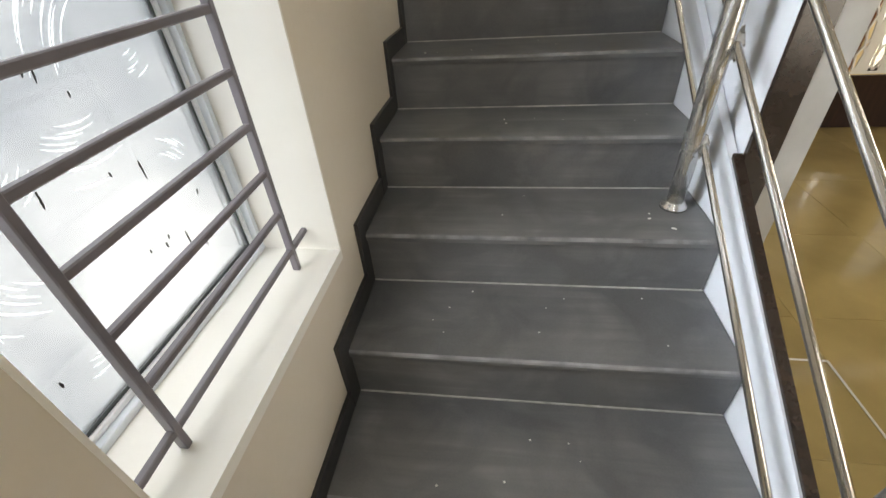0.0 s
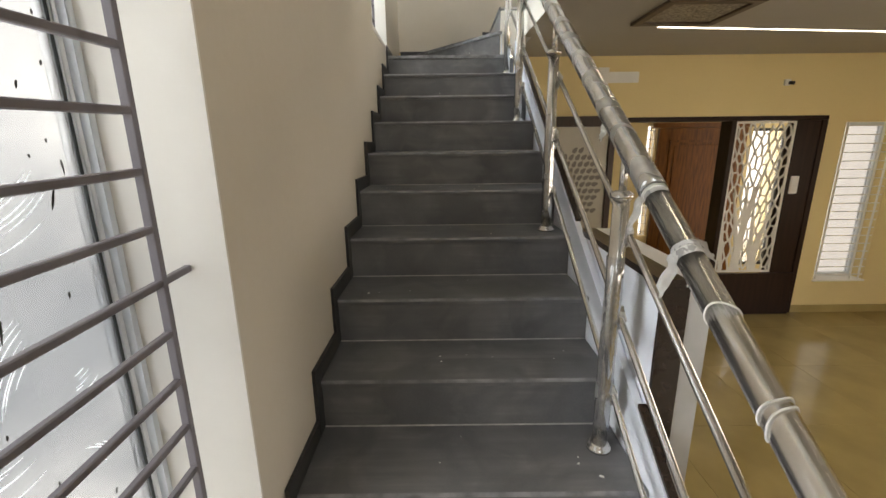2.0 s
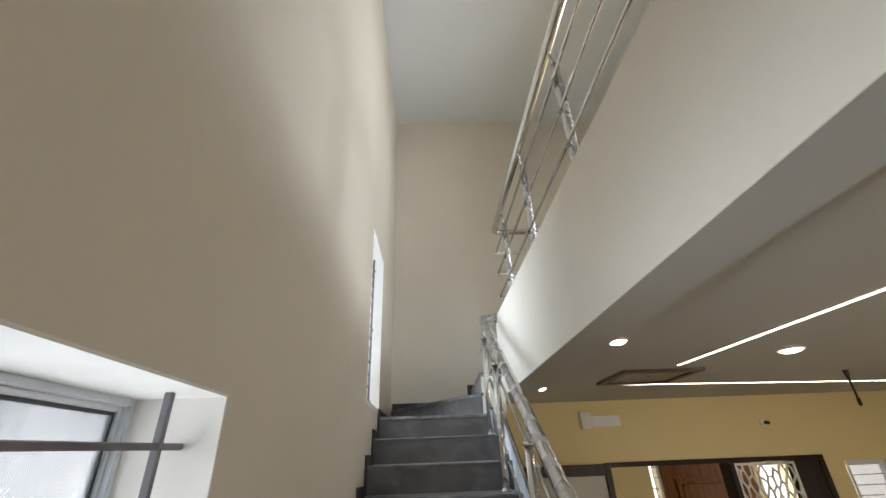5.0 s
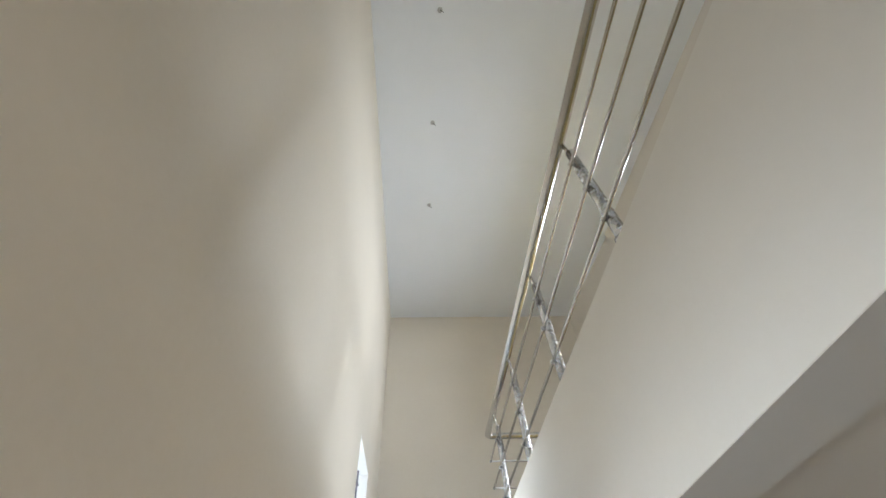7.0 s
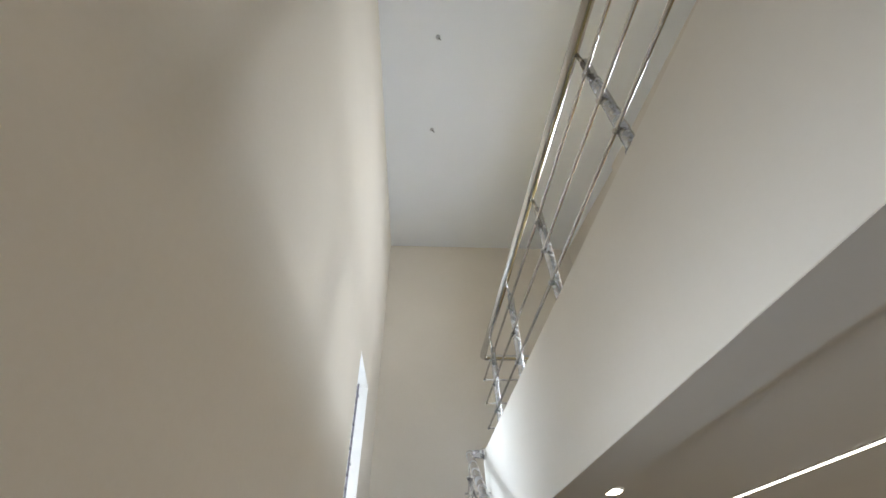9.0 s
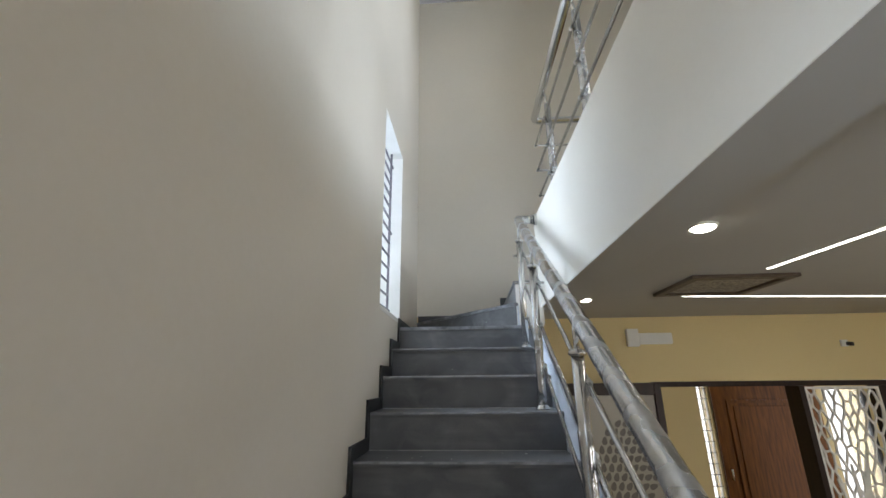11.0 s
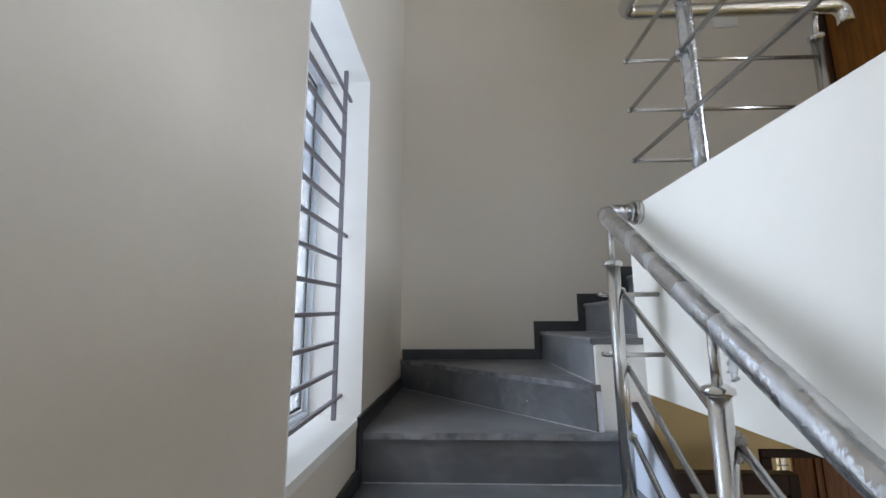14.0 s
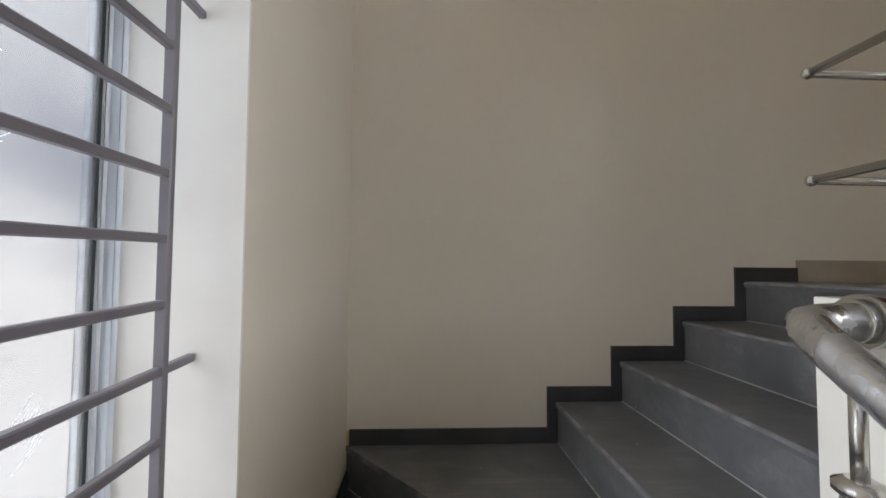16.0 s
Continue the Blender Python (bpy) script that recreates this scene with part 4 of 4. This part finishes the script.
def leaf_panel():
    """A frosted screen that stands forward of the wall, in its own dark post and head."""
    y = 3.29
    x0, x1, top = 1.02, 2.075, 1.130
    pan = thing("frosted_panel", (1.5, y, FLOOR), "frosted leaf motif screen panel in a dark wenge frame", "screen panel")
    part("post", soften(boxes((x1 - 0.055, x1, y - 0.035, y + 0.035, FLOOR + 0.001, top)), 0.003, 1), DARKWOOD, pan)
    part("head", soften(boxes((x0, x1 - 0.056, y - 0.035, y + 0.035, top - 0.097, top)), 0.003, 1), DARKWOOD, pan)
    part("sheet", boxes((x0, x1 - 0.056, y - 0.006, y + 0.006, FLOOR + 0.001, top - 0.098)), FROST, pan)
    bm = bmesh.new()
    rng = random.Random(3)
    for r in range(11):
        for c in range(9):
            u, v = (c - 3.5) * 0.062 + (0.031 if r % 2 else 0), (r - 4.5) * 0.066
            if (u / 0.24) ** 2 + (v / 0.38) ** 2 > 1:
                continue
            ang = 0.9 - 0.55 * u / 0.18 + rng.uniform(-0.15, 0.15)
            ln, wd = 0.034, 0.021
            vs = []
            for k in range(10):
                a = 2 * math.pi * k / 10
                p, q = ln * math.cos(a), wd * math.sin(a) * (1 - 0.35 * math.cos(a))
                vs.append((1.73 + u + p * math.cos(ang) - q * math.sin(ang), 0.45 + v + p * math.sin(ang) + q * math.cos(ang)))
            if any(p[0] < x0 + 0.01 or p[0] > x1 - 0.06 for p in vs):
                continue
            lo = [bm.verts.new((x, y - 0.0062, z)) for x, z in vs]
            hi = [bm.verts.new((x, y - 0.0085, z)) for x, z in vs]
            bm.faces.new(hi)
            for k in range(10):
                bm.faces.new((lo[k], lo[(k + 1) % 10], hi[(k + 1) % 10], hi[k]))
    part("leaf_motif", bm, LEAFINK, pan, "darker etched leaves in a cluster")
    return pan


leaf_panel()


def main_door():
    dr = thing("door_2", (4.09, FY - 0.03, FLOOR), "polished teak panelled front door, closed", "door", kind="structure")
    x0, x1, z0, z1 = 3.47, 4.72, FLOOR + 0.004, 1.065
    y1 = FY - 0.004
    part("leaf", soften(boxes((x0, x1, y1 - 0.045, y1, z0, z1)), 0.003, 1), TEAK, dr)
    for (a, b, c, d) in ((x0 + 0.16, x1 - 0.16, -0.85, 0.90),):
        w = 0.035
        part("moulding", boxes((a, b, y1 - 0.062, y1 - 0.0455, c, c + w), (a, b, y1 - 0.062, y1 - 0.0455, d - w, d), (a, a + w, y1 - 0.062, y1 - 0.0455, c + w, d - w), (b - w, b, y1 - 0.062, y1 - 0.0455, c + w, d - w)), TEAK, dr)
        part("raised_panel", soften(boxes((a + 0.07, b - 0.07, y1 - 0.056, y1 - 0.0455, c + 0.07, d - 0.07)), 0.006, 1), TEAK, dr)
    h = part("door_handle", tube(bmesh.new(), [(x0 + 0.06, y1 - 0.05, 0.02), (x0 + 0.06, y1 - 0.085, 0.02), (x0 + 0.06, y1 - 0.085, 0.13), (x0 + 0.06, y1 - 0.05, 0.13)], 0.008, 10), STEEL, dr, "small steel pull handle")
    part("head_trim", boxes((x0 - 0.08, x1 + 0.08, y1 - 0.05, y1, z1 + 0.004, z1 + 0.07)), TEAK, dr)
    return dr


main_door()


def wall_window(name, o, y, depth, label, bars, grille, sash):
    """A window in a wall across the view, with a painted grille near the room side."""
    x0, x1, z0, z1 = o
    win = thing(name, ((x0 + x1) / 2, y + depth, z0), label, "window", kind="structure")
    f = 0.04 if x1 - x0 > 0.3 else 0.006
    ya, yb = y + depth - 0.05, y + depth
    part("window_frame", boxes((x0, x0 + f, ya, yb, z0, z1), (x1 - f, x1, ya, yb, z0, z1), (x0 + f, x1 - f, ya, yb, z0, z0 + f), (x0 + f, x1 - f, ya, yb, z1 - f, z1)), sash, win)
    p = part("pane", boxes((x0 + f, x1 - f, yb - 0.024, yb - 0.020, z0 + f, z1 - f)), PANE_CLEAN, win, "clear glass")
    p.visible_shadow = False
    if bars:
        part("window_sill", soften(boxes((x0 - 0.01, x1 + 0.01, y - 0.02, y + depth - 0.051, z0 - 0.012, z0 + 0.006)), 0.003, 1), REVEAL, win)
        gr = thing("window_grille", ((x0 + x1) / 2, y + 0.02, z0), "white painted iron window grille of level bars", "window grille")
        gy = y + 0.018
        for x in (x0 + 0.04, x1 - 0.14, x1 - 0.04):
            part("upright", boxes((x - 0.006, x + 0.006, gy - 0.008, gy + 0.008, z0 + 0.006, z1 - 0.001)), grille, gr)
        for k in range(bars):
            z = z0 + 0.06 + (z1 - z0 - 0.10) * k / (bars - 1)
            part("bar", boxes((x0 + 0.001, x1 - 0.001, gy - 0.005, gy + 0.005, z - 0.0048, z + 0.0048)), grille, gr)
    return win


wall_window("window_3", FWIN, YF, 0.20, "narrow living room window behind a white grille", 19, GRILLE_WHITE, UPVC)
wall_window("window_4", FOYWIN, FY, 0.10, "tall foyer window seen through the lattice", 0, GRILLE_WHITE, BLACK)
wall_window("window_5", SLIT, FY, 0.10, "narrow slit light beside the front door", 0, GRILLE_WHITE, PLASTIC)
slit = bpy.data.objects["window_5"]
for k in range(13):
    z = SLIT[2] + 0.06 + 0.123 * k
    part("bar", boxes((SLIT[0] + 0.001, SLIT[1] - 0.001, FY + 0.03, FY + 0.038, z - 0.004, z + 0.004)), BLACK, slit, "thin dark bar")
part("upright", boxes((3.386, 3.394, FY + 0.0385, FY + 0.046, SLIT[2] + 0.002, SLIT[3] - 0.002)), BLACK, slit, "thin dark upright")

# ---- small fixtures on the living room wall ----
sw = thing("switch_plate", (4.225, YF - 0.01, 0.40), "white plastic switch plate on the dark panel", "switch")
part("plate", soften(boxes((4.18, 4.27, YF - 0.017, YF - 0.0055, 0.315, 0.505)), 0.003), PLASTIC, sw)
for k in range(2):
    part("rocker", soften(boxes((4.192, 4.258, YF - 0.021, YF - 0.0175, 0.335 + 0.08 * k, 0.405 + 0.08 * k)), 0.002, 1), PLASTIC, sw)
eb = thing("alarm_unit", (2.05, YF - 0.02, 1.6), "small white plastic box on the yellow wall", "electrical box")
part("case", soften(boxes((1.995, 2.105, YF - 0.05, YF - 0.0005, 1.455, 1.62)), 0.006), PLASTIC, eb)
part("front_plate", soften(boxes((2.008, 2.050, YF - 0.054, YF - 0.0505, 1.47, 1.605)), 0.001, 1), PLASTIC, eb)
tb = thing("wall_light_fitting", (2.26, YF - 0.02, 1.55), "unlit white batten light on the yellow wall", "wall light")
part("batten", soften(boxes((2.112, 2.42, YF - 0.03, YF - 0.0005, 1.475, 1.580)), 0.006), PLASTIC, tb)
cm = thing("wall_sensor", (3.96, YF - 0.02, 1.45), "small white wall sensor with a black eye", "sensor")
part("base", soften(boxes((3.925, 3.985, YF - 0.025, YF - 0.0005, 1.43, 1.49)), 0.004), PLASTIC, cm)
part("eye", tube(bmesh.new(), [(3.97, YF - 0.025, 1.455), (3.985, YF - 0.065, 1.448)], 0.018, 12), BLACK, cm, "black sensor eye")

# ---- living room ceiling fittings ----


def downlight(x, y, r):
    d = thing("downlight", (x, y, CZ), "round recessed ceiling downlight, lit warm white", "ceiling light", "ceiling downlights")
    bm = bmesh.new()
    seg = 28
    rings = [[bm.verts.new((x + q * math.cos(2 * math.pi * k / seg), y + q * math.sin(2 * math.pi * k / seg), z)) for k in range(seg)] for q, z in ((r * 1.18, CZ - 0.0005), (r * 1.15, CZ - 0.006), (r * 1.0, CZ - 0.008), (r * 0.98, CZ - 0.003))]
    for a, b in zip(rings, rings[1:]):
        for k in range(seg):
            bm.faces.new((a[k], a[(k + 1) % seg], b[(k + 1) % seg], b[k]))
    part("trim_ring", bm, PLASTIC, d)
    bm = bmesh.new()
    lathe(bm, [(r * 0.25, CZ - 0.020), (r * 0.60, CZ - 0.018), (r * 0.85, CZ - 0.013), (r * 0.97, CZ - 0.004)], x, y, 28)
    part("diffuser", bm, LAMP, d, "glowing warm white disc")


for x, y, r in ((1.435, 1.083, 0.047), (2.653, 1.431, 0.064), (1.37, 2.64, 0.046), (2.7, -0.9, 0.075), (4.6, 1.2, 0.075), (4.6, -0.9, 0.075)):
    downlight(x, y, r)


def led_line(x0, y0, x1, y1):
    """A thin lit profile set in the ceiling between two points."""
    d = thing("led_strip", (x0, y0, CZ), "thin recessed led profile glowing white in the ceiling", "ceiling light", "led lines")
    v = Vector((x1 - x0, y1 - y0, 0))
    n = Vector((-v.y, v.x, 0)).normalized()
    a, b = Vector((x0, y0, 0)), Vector((x1, y1, 0))
    for name, w, z0, z1, m in (("profile", 0.014, CZ - 0.004, CZ - 0.0005, PLASTIC), ("diffuser", 0.010, CZ - 0.007, CZ - 0.0042, LED)):
        pts = [a + n * w, b + n * w, b - n * w, a - n * w]
        part(name, prism([(p.x, p.y) for p in pts], "z", z0, z1), m, d)


led_line(2.14, 1.796, 2.45, -3.2)
led_line(2.05, 2.571, 5.6, 2.98)

vent = thing("ceiling_vent", (2.03, 2.04, CZ), "square brown framed ceiling vent with a woven core", "vent")
va, vb, vc, vd = 1.80, 2.40, 1.92, 2.48
fw = 0.055
part("frame", soften(boxes((va, vb, vc, vc + fw, CZ - 0.022, CZ - 0.0005), (va, vb, vd - fw, vd, CZ - 0.022, CZ - 0.0005), (va, va + fw, vc + fw, vd - fw, CZ - 0.022, CZ - 0.0005), (vb - fw, vb, vc + fw, vd - fw, CZ - 0.022, CZ - 0.0005)), 0.003, 1), VENTWOOD, vent)
bm = boxes((va + fw, vb - fw, vc + fw, vd - fw, CZ - 0.008, CZ - 0.0005))
part("core", bm, WICKER, vent, "woven pale core")
fh = thing("fan_rod", (3.74, 2.26, CZ), "dark bronze ceiling fan rod with no fan", "ceiling fan rod")
part("canopy", lathe(bmesh.new(), [(0.008, CZ - 0.06), (0.014, CZ - 0.05), (0.020, CZ - 0.012), (0.021, CZ - 0.0005)], 3.74, 2.26), BRONZE, fh)
part("rod", lathe(bmesh.new(), [(0.008, CZ - 0.21), (0.008, CZ - 0.055)], 3.74, 2.26, 12), BRONZE, fh)
part("clevis", lathe(bmesh.new(), [(0.006, CZ - 0.27), (0.013, CZ - 0.26), (0.013, CZ - 0.215), (0.008, CZ - 0.205)], 3.74, 2.26, 12), BRONZE, fh)

# ---- high ceiling points ----
for x, y in ((0.575, 0.392), (0.552, 1.424), (0.622, -0.664)):
    hk = thing("ceiling_hook", (x, y, TOP), "small metal ceiling hook plate awaiting a light", "ceiling hook", "ceiling hooks")
    part("plate", lathe(bmesh.new(), [(0.018, TOP - 0.012), (0.024, TOP - 0.006), (0.024, TOP - 0.0005)], x, y, 16), GREYBAND, hk)
    part("wire", tube(bmesh.new(), [(x, y, TOP - 0.012), (x + 0.01, y, TOP - 0.04), (x + 0.03, y + 0.01, TOP - 0.05)], 0.003, 8), BLACK, hk)

# ---- upper hall details ----
us = thing("switch_plate", (2.13, YB - 0.01, 3.85), "small white switch plate on the upper wall", "switch")
part("plate", soften(boxes((2.05, 2.21, YB - 0.011, YB - 0.0005, 3.81, 3.90)), 0.003), PLASTIC, us)
part("rocker", soften(boxes((2.065, 2.195, YB - 0.014, YB - 0.0115, 3.822, 3.888)), 0.002, 1), PLASTIC, us)
ud = thing("door_3", (2.75, 2.9, FIRST), "brown wooden upper hall door in a dark frame", "door", kind="structure")


def on_recess(y, d):
    """A plan point on the face of the upper passage wall, d metres out from it."""
    return (2.73 + (YB - y) * 0.108 - d, y)


def recess_board(y0, y1, z0, z1, d0, d1):
    return prism([on_recess(y0, d0), on_recess(y1, d0), on_recess(y1, d1), on_recess(y0, d1)], "z", z0, z1)


part("leaf", recess_board(2.50, 3.36, FIRST + 0.003, 4.42, 0.002, 0.030), TEAK, ud)
part("jamb", recess_board(2.42, 2.498, FIRST + 0.002, 4.50, 0.001, 0.042), DARKWOOD, ud)
part("jamb", recess_board(3.362, 3.425, FIRST + 0.002, 4.50, 0.001, 0.042), DARKWOOD, ud)
part("head", recess_board(2.499, 3.361, 4.424, 4.50, 0.001, 0.042), DARKWOOD, ud)

# ---- crumbs of plaster left on the treads ----
rng = random.Random(11)
bm = bmesh.new()
for k in range(46):
    i = rng.randint(-2, 5)
    s = rng.uniform(0.0015, 0.0045)
    m = Matrix.Translation((rng.uniform(0.10, 0.85), i * G + rng.uniform(0.03, 0.24), i * R + s * 0.35)) @ Matrix.Rotation(rng.uniform(0, 3), 4, "Z") @ Matrix.Diagonal((s, s * rng.uniform(0.6, 1.6), s * 0.5, 1))
    bmesh.ops.create_icosphere(bm, subdivisions=1, radius=1.0, matrix=m)
tagged(new("plaster_crumbs", mesh_of("plaster_crumbs", bm, PLASTIC)), "tiny white plaster crumbs scattered on the treads", "debris", kind="stuff")

# ---- floor tiles, laid last ----
fl = thing("floor", (3.5, 1, FLOOR), "glossy beige vitrified floor tiles with thin joints", "floor", kind="structure")
TS = 0.80
tile = mesh_of("tile", soften(boxes((-TS / 2 + 0.0012, TS / 2 - 0.0012, -TS / 2 + 0.0012, TS / 2 - 0.0012, -0.011, 0.0)), 0.0012, 1), TILE)
for i in range(-1, 8):
    for j in range(-6, 9):
        x, y = 1.96 + TS * (i + 0.5) - 0.8, 0.872 + TS * (j + 0.5)
        if x + TS / 2 > XR + 0.3 or y - TS / 2 < YS - 0.5 or y + TS / 2 > 6.9:
            continue
        ob = new("tile", tile)
        ob.parent = fl
        ob.location = (x - 3.5, y - 1, 0)
solid("floor_inlay", boxes((1.11, 1.957, 0.571, 0.580, FLOOR + 0.0003, FLOOR + 0.0042), (1.957, 1.966, -3.0, 0.580, FLOOR + 0.0003, FLOOR + 0.0042)), PLASTIC, "thin white inlay line in the floor tiles", "floor inlay")
solid("baseboard_living", boxes((4.467, 6.59, YF - 0.010, YF - 0.0005, FLOOR + 0.001, FLOOR + 0.09)), TILE, "beige tile skirting along the living room wall", "skirting")
